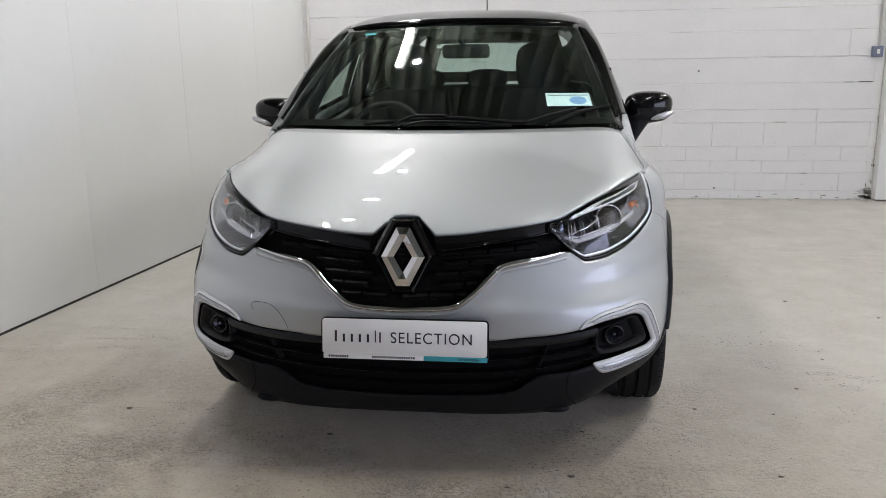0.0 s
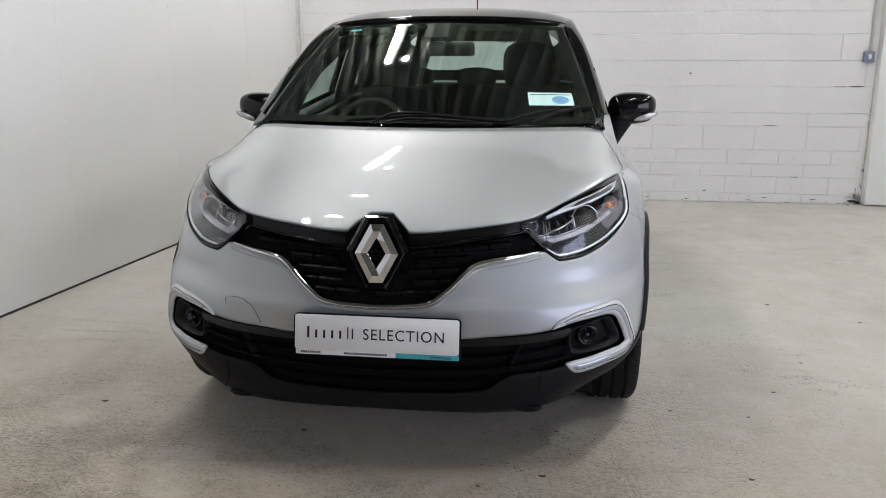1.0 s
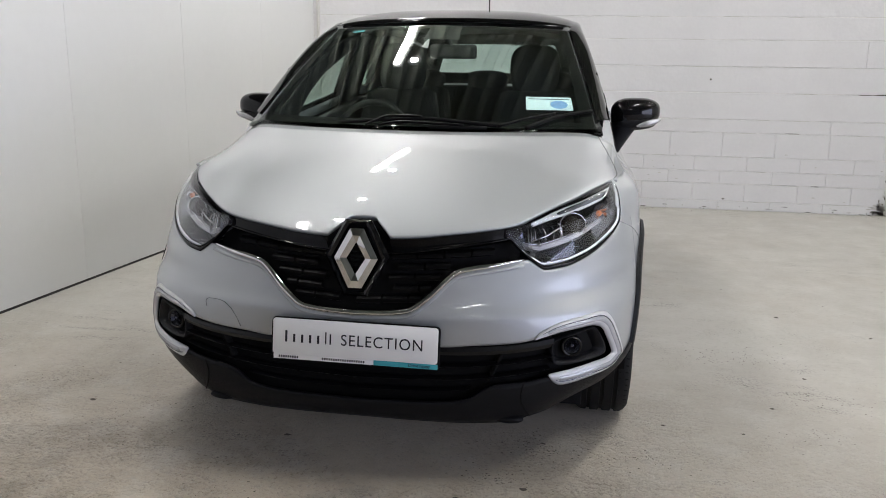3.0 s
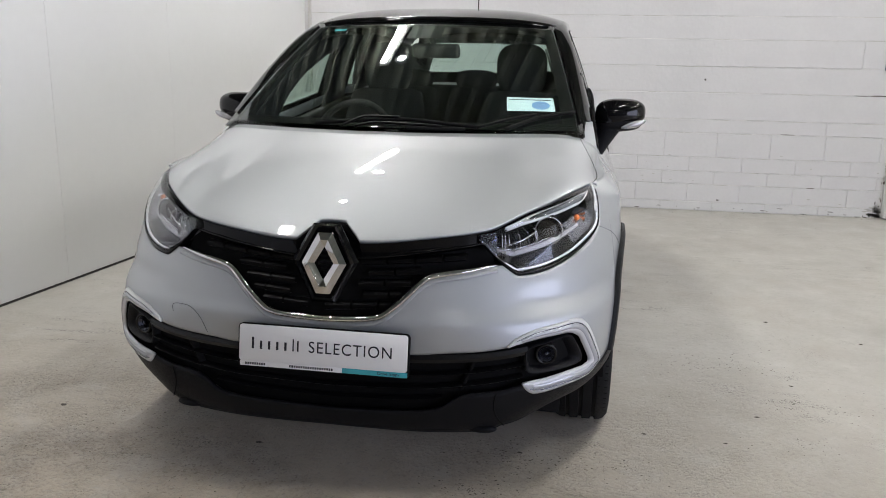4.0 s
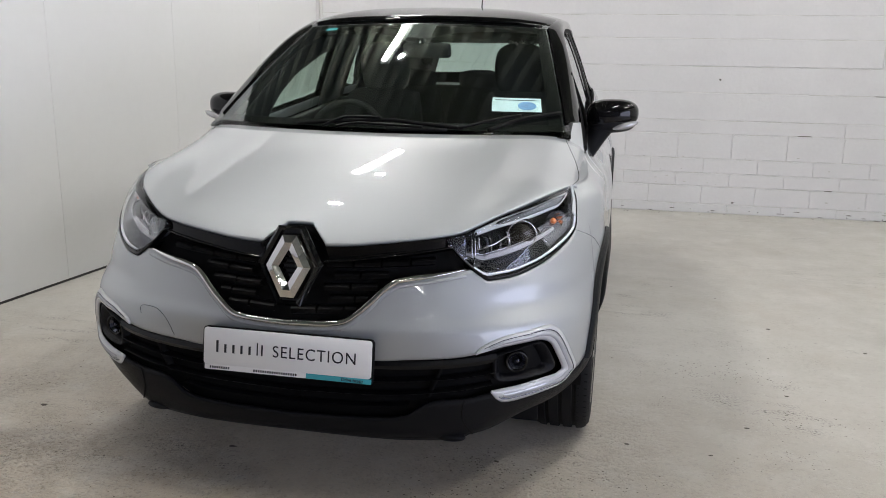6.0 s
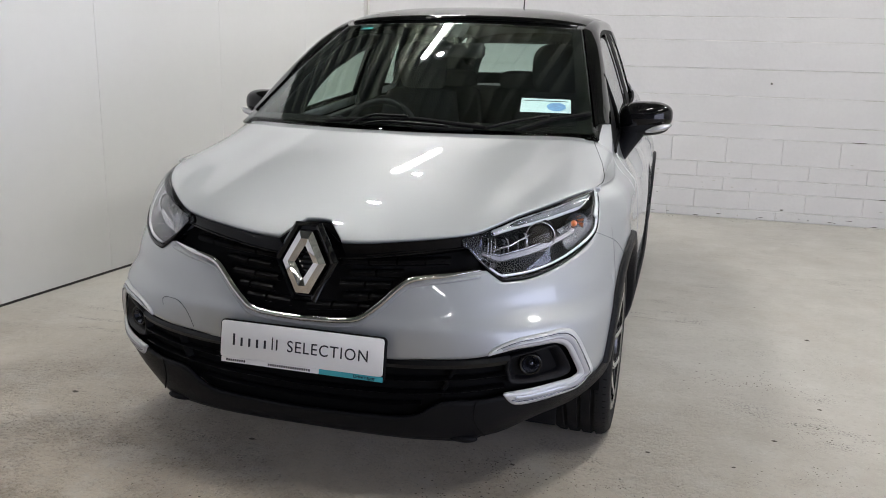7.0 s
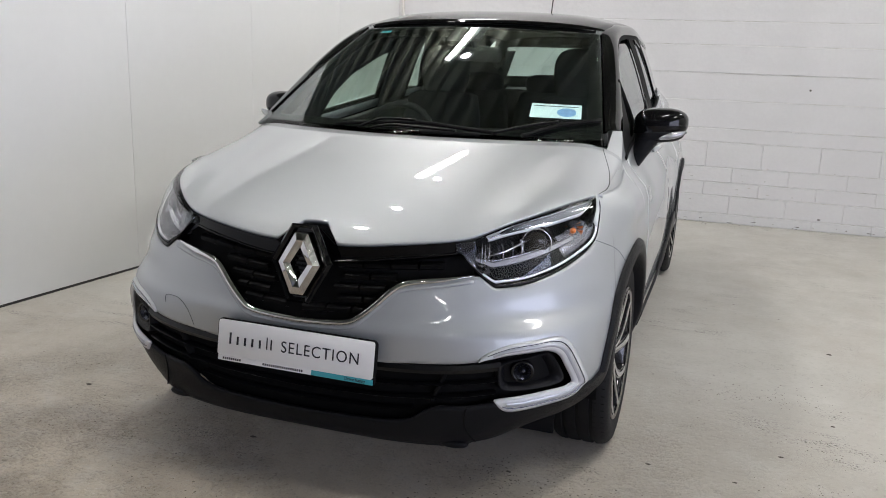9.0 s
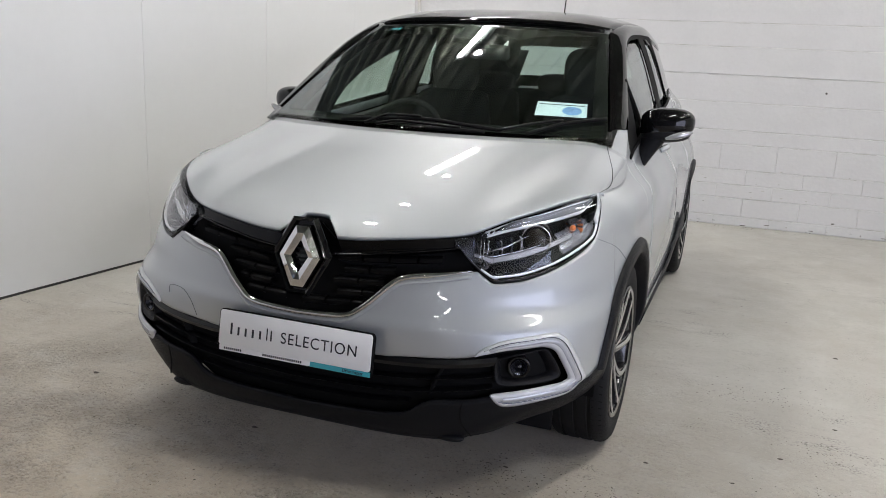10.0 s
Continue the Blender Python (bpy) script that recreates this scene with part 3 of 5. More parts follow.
skirt_top = edge((0, 0.276), (0.24, 0.284), (0.31, 0.290), (0.36, 0.304), (0.40, 0.335), (0.44, 0.352), (0.52, 0.357), (0.60, 0.372), (0.70, 0.378), (0.80, 0.385), (0.832, 0.386), (None, 0.377, 0.396), (None, 0.44, 0.416), (None, 0.472, 0.428))
skirt_low = edge((0, 0.207), (0.30, 0.206), (0.42, 0.210), (0.50, 0.212), (0.53, 0.233), (0.58, 0.234), (0.67, 0.244), (0.76, 0.250), (None, 0.40, 0.262), (None, 0.472, 0.28))
T_ARCH = polar(y=0.475, z=0.43)


def bumper_low(t):
    z = band_top(t)
    for _ in range(3):
        y = skin(t, z).y
        z = max(band_top(t), arch(y, FRONT_AXLE, 0.385))
    return z


lamp_tip = polar(x=0.462, z=0.79)


def bumper_edge(t):
    a, b = chrome_line(t) - 0.004, lamp_low(t) - 0.005
    return a if t < lamp_tip else min(a, b) if t < polar(x=0.545, z=0.712) else b


# the bumper's skin, with a shallow waist round each corner between lamp and bracket
T_END = polar(y=0.545, z=0.7)
rows = []
for t in [-x for x in reversed(steps(0, T_END, 116)[1:])] + steps(0, T_END, 116):
    lo, hi = bumper_low(abs(t)), bumper_edge(abs(t))
    rise, fall = min(1, max(0, (abs(t) - 0.34) / 0.16)), min(1, max(0, (T_END - abs(t)) / 0.12))
    sink = 0.010 * rise * rise * (3 - 2 * rise) * fall * fall * (3 - 2 * fall)
    col = []
    for k in range(25):
        z = lo + (hi - lo) * k / 24
        col.append(skin(t, z, -sink * math.exp(-((z - 0.628) / 0.032) ** 2) * min(1, (k / 4)) * min(1, (24 - k) / 4)))
    rows.append(col)
part("front_bumper", grid(rows), PAINT, car, "silver painted front bumper", thick=0.004)
rows = []
for t in [-x for x in reversed(steps(0, T_ARCH, 70)[1:])] + steps(0, T_ARCH, 70):
    lo, hi = skirt_low(abs(t)), skirt_top(abs(t))
    turn = min(1, max(0, (abs(t) - 0.36) / 0.2))
    turn = turn * turn * (3 - 2 * turn) * (1 - 0.6 * max(0, (abs(t) - 0.72) / 0.28))
    col = []
    for k in range(9):
        z = lo + (hi - lo) * k / 8
        col.append(skin(t, z, 0.003 - 0.05 * turn * min(1, max(0, (0.365 - z) / 0.125)) ** 1.7))
    rows.append(col)
part("bumper_skirt", grid(rows), PLASTIC, car, "grained dark grey plastic lower skirt", thick=0.012)

# lower grille: recessed backing and ribs
lower_grille = part("lower_grille", front_patch(lambda t: skirt_top(t) - 0.03, lambda t: band_top(t) + 0.02, 0, polar(x=0.80, z=0.45), 50, 5, -0.035), DARK, car, "black lower air intake")
for pts, h in (([(0, 0.450), (0.28, 0.454), (0.44, 0.462), (0.56, 0.474), (0.61, 0.482)], 0.026), ([(0, 0.398), (0.28, 0.404), (0.44, 0.416), (0.56, 0.430), (0.61, 0.437)], 0.006), ([(0, 0.352), (0.285, 0.362), (0.40, 0.372), (0.50, 0.383), (0.60, 0.398)], 0.006), ([(0, 0.314), (0.25, 0.322), (0.36, 0.334)], 0.005)):
    line = edge(*pts)
    end = polar(x=pts[-1][0], z=pts[-1][1])
    rows = []
    for t in [-x for x in reversed(steps(0, end, 26)[1:])] + steps(0, end, 26):
        z = line(abs(t))
        rows.append([skin(t, z - h / 2, -0.03), skin(t, z - h / 2, -0.008), skin(t, z, -0.003), skin(t, z + h / 2, -0.008), skin(t, z + h / 2, -0.03)])
    part("rib", grid(rows), RIBBLACK, lower_grille, flat_angle=40)
for s in (-1, 1):
    for x0, x1 in ((0.41, 0.445),):
        rows = []
        for k in range(7):
            f = k / 6
            z = 0.36 + 0.12 * f
            x = x0 + 0.05 * f
            a, b, c, d = front(x, z, -0.034), front(x + 0.004, z, -0.012), front(x + 0.014, z, -0.012), front(x + 0.018, z, -0.034)
            rows.append([(s * q.x, q.y, q.z) for q in (a, b, c, d)])
        part("strut", grid(rows), DARK, lower_grille)

# spoiler lips under the skirt
for s in (-1, 1):
    q = front(0.474, 0.222, -0.004)
    bm = bmesh.new()
    bmesh.ops.create_uvsphere(bm, u_segments=20, v_segments=12, radius=1)
    for v in bm.verts:
        v.co = (0.050 * v.co.x, 0.020 * v.co.y, 0.015 * v.co.z)
    part("spoiler_lip", bm, PLASTIC, car).location = (s * q.x, q.y, q.z)

# fine seam between bumper and fender, from the lamp's outer corner to the wheel arch
for s in (-1, 1):
    path = [flank(y, z, 0.0002, s) for y, z in dense([(0.475, 0.800), (0.52, 0.782), (0.575, 0.757), (0.63, 0.712), (0.655, 0.688)], 4)]
    part("seam", tube(path, 0.0006, 6), SMOKE, car)

# skirt seams
for s in (-1, 1):
    pts = []
    for k in range(9):
        f = k / 8
        q = front(0.521 - 0.012 * math.sin(math.pi * f) + 0.02 * f * f, 0.356 - 0.118 * f, 0.0035)
        pts.append((s * q.x, q.y, q.z))
    part("seam", tube(pts, 0.0022, 6), DARK, car)

# tow-eye cover outline
pts = [(-0.504, 0.54), (-0.507, 0.558), (-0.495, 0.567), (-0.46, 0.568), (-0.435, 0.563), (-0.41, 0.545), (-0.392, 0.52), (-0.378, 0.49)]
part("tow_cover_seam", tube([front(x, z, 0.0004) for x, z in dense(pts)], 0.0008, 6), SMOKE, car)

# upper grille
def hump(t):
    """The upper line of the grille, with the raised frame round the badge."""
    x = skin(t, 0.8).x
    return max(hood_line(t), float(np.interp(abs(x), [0, 0.041, 0.095, 0.1], [0.840, 0.838, 0.795, 0.79])))


hood_line = edge(*HOOD_LINE)
T_GRILLE = polar(x=0.50, z=0.79)
upper_grille = part("upper_grille", front_patch(lambda t: chrome_line(t) - 0.01, lambda t: max(chrome_line(t), hump(t) + 0.01), 0, T_GRILLE, 60, 6, -0.045), DARK, car, "black upper grille")


def gloss_low(t):
    x = abs(skin(t, 0.8).x)
    base = hood_line(t) - np.interp(x, [0, 0.1, 0.2, 0.48], [0.055, 0.05, 0.045, 0.038])
    return float(base)


rows = []
for t in [-x for x in reversed(steps(0, T_GRILLE, 90)[1:])] + steps(0, T_GRILLE, 90):
    lo, hi = gloss_low(abs(t)), hump(abs(t)) - 0.004
    rows.append([skin(t, lo, -0.045), skin(t, lo, -0.018), skin(t, lo + 0.006, -0.011)] + [skin(t, lo + (hi - lo) * k / 6, -0.012 + 0.011 * (k / 6) ** 1.2) for k in range(1, 7)] + [skin(t, hi, -0.03)])
part("gloss_bar", grid(rows), BARBLACK, upper_grille, "glossy black upper bar", flat_angle=50)

for s in (-1, 1):
    part("bar_bead", tube([skin(t, gloss_low(t) + 0.005, -0.010, s) for t in steps(polar(x=0.098, z=0.77), T_GRILLE - 0.01, 40)], 0.0038, 8), GLOSS, upper_grille, "rounded glossy lower edge")

# slats in broken rows
BADGE_Z, BADGE_X = 0.736, 0.008
rnd = random.Random(2)
for s in (-1, 1):
    for r, (z_mid, x_in, x_out) in enumerate(((0.742, 0.105, 0.42), (0.708, 0.10, 0.29), (0.674, 0.10, 0.265), (0.640, 0.085, 0.232), (0.608, 0.06, 0.20))):
        x = x_in + (0.03 if r % 2 else 0.0)
        if r == 4:
            x = -0.0 if s > 0 else 0.055
        while x < x_out - 0.03:
            w = min(0.076, x_out - x)
            rows = []
            for k in range(7):
                xx = x + w * k / 6
                z = z_mid + 0.055 * (xx - x_in)
                q = [front(xx, z + dz, o) for dz, o in ((-0.011, -0.044), (-0.010, -0.020), (0.000, -0.016), (0.006, -0.020), (0.012, -0.036), (0.012, -0.044))]
                rows.append([(s * p.x, p.y, p.z) for p in q])
            part("slat", grid(rows), SLAT, upper_grille, flat_angle=40)
            x += 0.083

# chrome strip under the grille
pts = dense(CHROME_LINE, 5)
path = [front(-x, z, -0.001) for x, z in reversed(pts[1:])] + [front(x, z, -0.001) for x, z in pts]
part("chrome_strip", tube(path, [0.0125 * min(1, 0.25 + 0.11 * min(k, len(path) - 1 - k)) for k in range(len(path))], 10, 0.8), CHROME, car, "bright chrome strip under the grille")
low = [front(-x, z - 0.017, -0.001) for x, z in reversed(pts[1:])] + [front(x, z - 0.017, -0.001) for x, z in pts]
part("grille_lip", tube(low, 0.007, 8, 0.9), PAINT, car, "silver painted lip under the chrome strip")

# badge surround and the plain diamond badge
def ring(outer, inner, zc, y0, steps_y):
    """A flat polygonal ring with given depths at outer, middle and inner line."""
    n = len(outer)
    rows = []
    for k in range(n):
        (xo, zo), (xi, zi) = outer[k], inner[k]
        xm, zm = (xo + xi) / 2, (zo + zi) / 2
        rows.append([(xo, y0, zc + zo), (xo, y0 - steps_y[0], zc + zo), (xm, y0 - steps_y[1], zc + zm), (xi, y0 - steps_y[2], zc + zi), (xi, y0, zc + zi)])
    return grid(rows, close_u=True)


tilt = 0.19
outer = [(-0.022, 0.094), (0.022, 0.094), (0.071, 0.0), (0.022, -0.094), (-0.022, -0.094), (-0.071, 0.0)]
inner = [(-0.001, 0.046), (0.001, 0.046), (0.028, 0.0), (0.001, -0.046), (-0.001, -0.046), (-0.028, 0.0)]
rows = []
for (xo, zo), (xi, zi) in zip(outer, inner):
    col = [(xo, 0, zo), (xo, -0.005, zo)]
    for f in steps(0, 1, 6):
        k = 0.955 * (1 - f)
        col.append((xo * k + xi * f * 1.03, -0.010 - 0.0075 * (1 - abs(f - 0.5) * 2) - 0.001 * f, zo * k + zi * f * 1.03))
    rows.append(col + [(xi, 0.0, zi)])
# each arm is cut finely along its length, so that its face bends a little
fine = []
for a, b in zip(rows, rows[1:] + rows[:1]):
    for f in steps(0, 1, 6)[:-1]:
        swell = 0.0006 * math.sin(math.pi * f) * (abs(a[0][2] - b[0][2]) > 0.01)
        fine.append([tuple(p + (q - p) * f - (swell if i == 1 and 1 < n < 8 else 0) for i, (p, q) in enumerate(zip(u, v))) for n, (u, v) in enumerate(zip(a, b))])
badge = part("badge", grid(fine, close_u=True), CHROME, car, "polished chrome diamond badge", flat_angle=14)
badge.location, badge.rotation_euler = (BADGE_X, 0.034, BADGE_Z), (-tilt, 0, 0)
so = [(-0.041, 0.115), (0.041, 0.115), (0.101, 0.006), (0.037, -0.117), (-0.037, -0.117), (-0.101, 0.006)]
si = [(-0.026, 0.103), (0.026, 0.103), (0.079, 0.0), (0.026, -0.103), (-0.026, -0.103), (-0.079, 0.0)]
sur = part("badge_surround", ring(so, si, 0, 0, (0.004, 0.017, 0.012)), GLOSS, upper_grille, "glossy black badge frame", smooth=False)
sur.location, sur.rotation_euler = (BADGE_X, 0.042, BADGE_Z), (-tilt, 0, 0)
bm = bmesh.new()
bm.faces.new([bm.verts.new((x, 0, z)) for x, z in si])
bk = part("badge_backing", bm, GLOSS, upper_grille, smooth=False)
bk.location, bk.rotation_euler = (BADGE_X, 0.042, BADGE_Z), (-tilt, 0, 0)
for k in range(6):
    bm = bmesh.new()
    w = 0.024 - abs(k - 2.5) * 0.006
    box(bm, (-w, -0.003, -0.003), (w, 0.0, 0.003), 0.001, 1)
    o = part("badge_louvre", bm, DARK, upper_grille, smooth=False)
    o.location, o.rotation_euler = (BADGE_X, 0.040, BADGE_Z + (k - 2.5) * 0.014), (-tilt, 0, 0)

# daylight brackets and fog lamps
DRL_OUT = [(0.548, 0.5), (0.566, 0.521), (0.623, 0.546), (0.692, 0.556), (0.74, 0.56), (0.768, 0.546), (0.794, 0.502), (0.825, 0.404), (0.815, 0.384), (0.789, 0.358), (0.727, 0.35), (0.64, 0.339), (0.61, 0.35), (0.592, 0.378)]
DRL_IN = [(0.551, 0.498), (0.582, 0.505), (0.626, 0.515), (0.682, 0.52), (0.722, 0.521), (0.749, 0.507), (0.764, 0.478), (0.786, 0.418), (0.779, 0.408), (0.767, 0.403), (0.729, 0.401), (0.665, 0.392), (0.622, 0.387), (0.594, 0.383)]
FOG = [(0.605, 0.47), (0.614, 0.488), (0.672, 0.502), (0.721, 0.512), (0.742, 0.498), (0.769, 0.432), (0.752, 0.413), (0.692, 0.408), (0.639, 0.407), (0.61, 0.418)]
for s in (-1, 1):
    out, inn = dense(DRL_OUT, 4), dense(DRL_IN, 4)
    br = part("daylight_bracket", band(out, inn, 0.008, 0.001, s, 6), SATIN, car, "satin silver bracket round the fog lamp", thick=0.004)
    mid_a = [(a[0] * 0.62 + b[0] * 0.38, a[1] * 0.62 + b[1] * 0.38) for a, b in zip(out, inn)][5:-5]
    groove_a = [(a[0] * 0.70 + b[0] * 0.30, a[1] * 0.70 + b[1] * 0.30) for a, b in zip(out, inn)][4:-4]
    groove_b = [(a[0] * 0.64 + b[0] * 0.36, a[1] * 0.64 + b[1] * 0.36) for a, b in zip(out, inn)][4:-4]
    part("groove", band(groove_a, groove_b, 0.001, 0.0092, s, 3), SMOKE, br, "dark groove line")
    mid_b = [(a[0] * 0.30 + b[0] * 0.70, a[1] * 0.30 + b[1] * 0.70) for a, b in zip(out, inn)][5:-5]
    part("light_guide", band(mid_a, mid_b, 0.003, 0.0092, s, 4), GUIDE, br, "frosted white light guide")
    # recess with the fog lamp
    cx, cz = 0.684, 0.461
    fog = part("fog_recess", grid([[((lambda q: (s * q.x, q.y, q.z))(front(cx + (x - cx) * f, cz + (z - cz) * f, o))) for f, o in ((1.06, -0.032), (1.03, -0.004), (0.97, -0.004), (0.80, -0.03), (0.66, -0.055), (0.40, -0.058), (0.02, -0.058))] for x, z in dense(FOG + [FOG[0]], 3)]), PLASTIC, car, "black fog lamp recess")
    lamp = front(0.672, 0.459, -0.020)
    fl = part("fog_lamp", lathe([(0.004, 0.020), (0.010, 0.016), (0.017, 0.006), (0.025, -0.003), (0.027, 0.0)], 11), SMOKE, fog, "faceted round fog lamp", smooth=False)
    fl.location, fl.rotation_euler = (s * lamp.x, lamp.y, lamp.z), (0, 0, radians(90) + s * 0.3)
    bm = bmesh.new()
    bmesh.ops.create_uvsphere(bm, u_segments=12, v_segments=8, radius=0.008)
    fb = part("fog_bulb", bm, SMOKE, fog)
    fb.location = (s * lamp.x, lamp.y + 0.006, lamp.z)
    fr = part("fog_ring", lathe([(0.026, 0), (0.032, -0.004), (0.036, 0.012), (0.028, 0.02)], 28), GLOSS, fog)
    fr.location, fr.rotation_euler = (s * lamp.x, lamp.y - 0.004, lamp.z), (0, 0, radians(90) + s * 0.3)

# number plate
def rounded_slab(x0, x1, z0, z1, y0, y1, r):
    """An upright slab with rounded corners and eased front edges."""
    bm = bmesh.new()
    loop = []
    for cx, cz, a0 in ((x1 - r, z1 - r, 0), (x0 + r, z1 - r, 90), (x0 + r, z0 + r, 180), (x1 - r, z0 + r, 270)):
        loop += [(cx + r * math.cos(radians(a0 + 15 * k)), cz + r * math.sin(radians(a0 + 15 * k))) for k in range(7)]
    mx, mz = (x0 + x1) / 2, (z0 + z1) / 2
    rings = []
    for y, inset in ((y1, 0), (y0 + 0.001, 0), (y0, 0.001)):
        rings.append([bm.verts.new((x - math.copysign(inset, x - mx), y, z - math.copysign(inset, z - mz))) for x, z in loop])
    for u, v in zip(rings, rings[1:]):
        for k in range(len(loop)):
            bm.faces.new((u[k], u[(k + 1) % len(loop)], v[(k + 1) % len(loop)], v[k]))
    bm.faces.new(rings[0])
    bm.faces.new(rings[-1])
    return bm


plate = part("number_plate", rounded_slab(-0.263, 0.263, -0.066, 0.066, -0.008, 0.004, 0.014), DARK, car, "dealer plate in a dark holder", flat_angle=40)
plate.location, plate.rotation_euler = (0.011, -0.008, 0.481), (radians(-9), 0, 0)
part("plate_face", rounded_slab(-0.258, 0.258, -0.047, 0.063, -0.0125, -0.007, 0.009), PLATE, plate, "white plate face", flat_angle=40)
part("plate_strip", box(bmesh.new(), (-0.255, -0.011, -0.0625), (0.062, -0.007, -0.0475), 0.001), PLATE, plate)
part("teal_strip", box(bmesh.new(), (0.0625, -0.011, -0.0625), (0.259, -0.007, -0.0475), 0.001), TEAL, plate, "teal printed strip")


def lettering(text, size, x, z, parent, mat, y, name="lettering", stretch=1.0, spacing=1.0):
    cu = bpy.data.curves.new(name, "FONT")
    cu.body, cu.size, cu.extrude, cu.space_character = text, size, 0.0004, spacing
    tmp = bpy.data.objects.new("tmp", cu)
    scene.collection.objects.link(tmp)
    me = bpy.data.meshes.new_from_object(tmp)
    bpy.data.objects.remove(tmp)
    bpy.data.curves.remove(cu)
    for v in me.vertices:
        v.co.x *= stretch
    me.materials.append(mat)
    ob = new(name, me)
    ob.parent = parent
    ob.location, ob.rotation_euler = (x, y, z), (radians(90), 0, 0)
    return ob


lettering("SELECTION", 0.0485, -0.042, -0.009, plate, INK, -0.0128, stretch=0.94, spacing=1.13)
lettering("Drive happy", 0.0135, 0.170, -0.0585, plate, INK, -0.0118)
for k, (h, w) in enumerate(((0.035, 0.007), (0.025, 0.007), (0.025, 0.007), (0.025, 0.007), (0.025, 0.007), (0.037, 0.004), (0.032, 0.005))):
    x = -0.218 + (0.0255 * k if k < 6 else 0.0255 * 5 + 0.014)
    part("print_bar", box(bmesh.new(), (x, -0.0131, -0.009), (x + w, -0.0127, -0.009 + h)), INK, plate, smooth=False)
bm = bmesh.new()
for x0, n in ((-0.238, 9), (-0.10, 19)):
    for k in range(n):
        box(bm, (x0 + 0.0072 * k, -0.0114, -0.0583), (x0 + 0.0072 * k + 0.0048, -0.0110, -0.0515))
tagged(part("fine_print", bm, INK, plate, smooth=False), kind="stuff")

# ---- headlights ----
T_LAMP0, T_LAMP1 = polar(x=0.462, z=0.79), polar(y=0.612, z=0.912)


def lamp_top(t):
    return max(lamp_low(t) + 0.002, hood_line(t) - 0.006)


def lamp_point(t, f, off, s):
    lo, hi = lamp_low(t), lamp_top(t)
    return skin(t, lo + (hi - lo) * f, off, s)


for s in (-1, 1):
    light = part("headlight", grid([[lamp_point(t, k / 8, -0.05 - 0.03 * math.sin(math.pi * k / 8), s) for k in range(9)] for t in steps(T_LAMP0 + 0.01, T_LAMP1, 30)]), DARK, car, "clear-lensed headlight with projector")
    lens = part("lens", grid([[lamp_point(t, k / 8, 0.002 + 0.004 * math.sin(math.pi * k / 8), s) for k in range(9)] for t in steps(T_LAMP0 - 0.012, T_LAMP1, 40)]), LENS, light, thick=0.003)
    lens.visible_shadow = False

    def lamp_strip(name, mat, t0, t1, profile, label="", n=36, flat_angle=None):
        """A strip inside the lamp, given by (height share, depth) pairs."""
        return part(name, grid([[lamp_point(t, f, o, s) for f, o in profile] for t in steps(T_LAMP0 + t0, T_LAMP1 - t1, n)]), mat, light, label, flat_angle=flat_angle)

    # black rim round the lens, bright guide line inside it
    lamp_strip("lamp_gasket", GLOSS, -0.008, 0.0, ((-0.016, -0.006), (-0.012, 0.002), (0.012, 0.005), (0.040, 0.003), (0.050, -0.02)), n=44)
    lamp_strip("lamp_gasket", GLOSS, -0.008, 0.02, ((1.012, -0.006), (1.004, 0.0), (0.99, 0.001), (0.982, -0.01)), n=44)
    part("light_guide", tube([lamp_point(t, 0.095, -0.004, s) for t in steps(T_LAMP0 + 0.045, T_LAMP1 - 0.012, 40)] + [lamp_point(T_LAMP1 - 0.012, f, -0.006, s) for f in (0.2, 0.3)], 0.0026, 8), LAMPWHITE, light, "bright light guide line")
    # silver brow that widens towards the outer tip, with a bright upper guide and a dark lip
    def brow_rows(shares, depths, t0, t1, n=36):
        out = []
        for i, t in enumerate(steps(T_LAMP0 + t0, T_LAMP1 - t1, n)):
            g = 1 + 1.1 * (i / n) ** 1.6
            out.append([lamp_point(t, 1 - (1 - f) * g, o, s) for f, o in zip(shares, depths)])
        return grid(out)
    part("brow", brow_rows((0.975, 0.955, 0.93, 0.90), (-0.006, -0.010, -0.016, -0.026), 0.055, 0.006), BROW, light, "smoked upper brow")
    part("brow_edge", brow_rows((0.90, 0.893, 0.88, 0.87), (-0.022, -0.016, -0.016, -0.034), 0.06, 0.012), SATIN, light, "pale satin brow edge")
    part("brow_guide", brow_rows((0.968, 0.957, 0.946), (-0.004, -0.002, -0.006), 0.16, 0.008), LAMPWHITE, light, "white light guide in the brow")
    # projector in its dark drum with a thin bright ring
    c = front(0.668, 0.820, -0.044)
    turn = s * 0.35
    bm = bmesh.new()
    bmesh.ops.create_uvsphere(bm, u_segments=28, v_segments=16, radius=0.039)
    for v in bm.verts:
        v.co.y *= 0.55
    o = part("projector", bm, BULB, light, "round projector lens")
    o.location, o.rotation_euler = (s * c.x, c.y - 0.004, c.z), (0, 0, turn)
    o = part("projector_ring", lathe([(0.0425, -0.008), (0.0445, -0.011), (0.0465, -0.007), (0.0465, 0.004)], 36), CHROME, light)
    o.location, o.rotation_euler = (s * c.x, c.y - 0.004, c.z), (0, 0, radians(90) + turn)
    o = part("projector_drum", lathe([(0.0, 0.018), (0.030, 0.016), (0.047, -0.002), (0.050, 0.004), (0.052, 0.05)], 36), DARK, light)
    o.location, o.rotation_euler = (s * c.x, c.y + 0.002, c.z), (0, 0, radians(90) + turn)
    # bright bowls: faceted main beam inside, indicator outside
    c = front(0.522, 0.775, -0.040)
    bowl = lathe([(0.006, 0.034), (0.018, 0.026), (0.032, 0.008), (0.044, -0.008)], 16)
    o = part("reflector", bowl, CHROME, light, "faceted chrome main beam bowl", smooth=False)
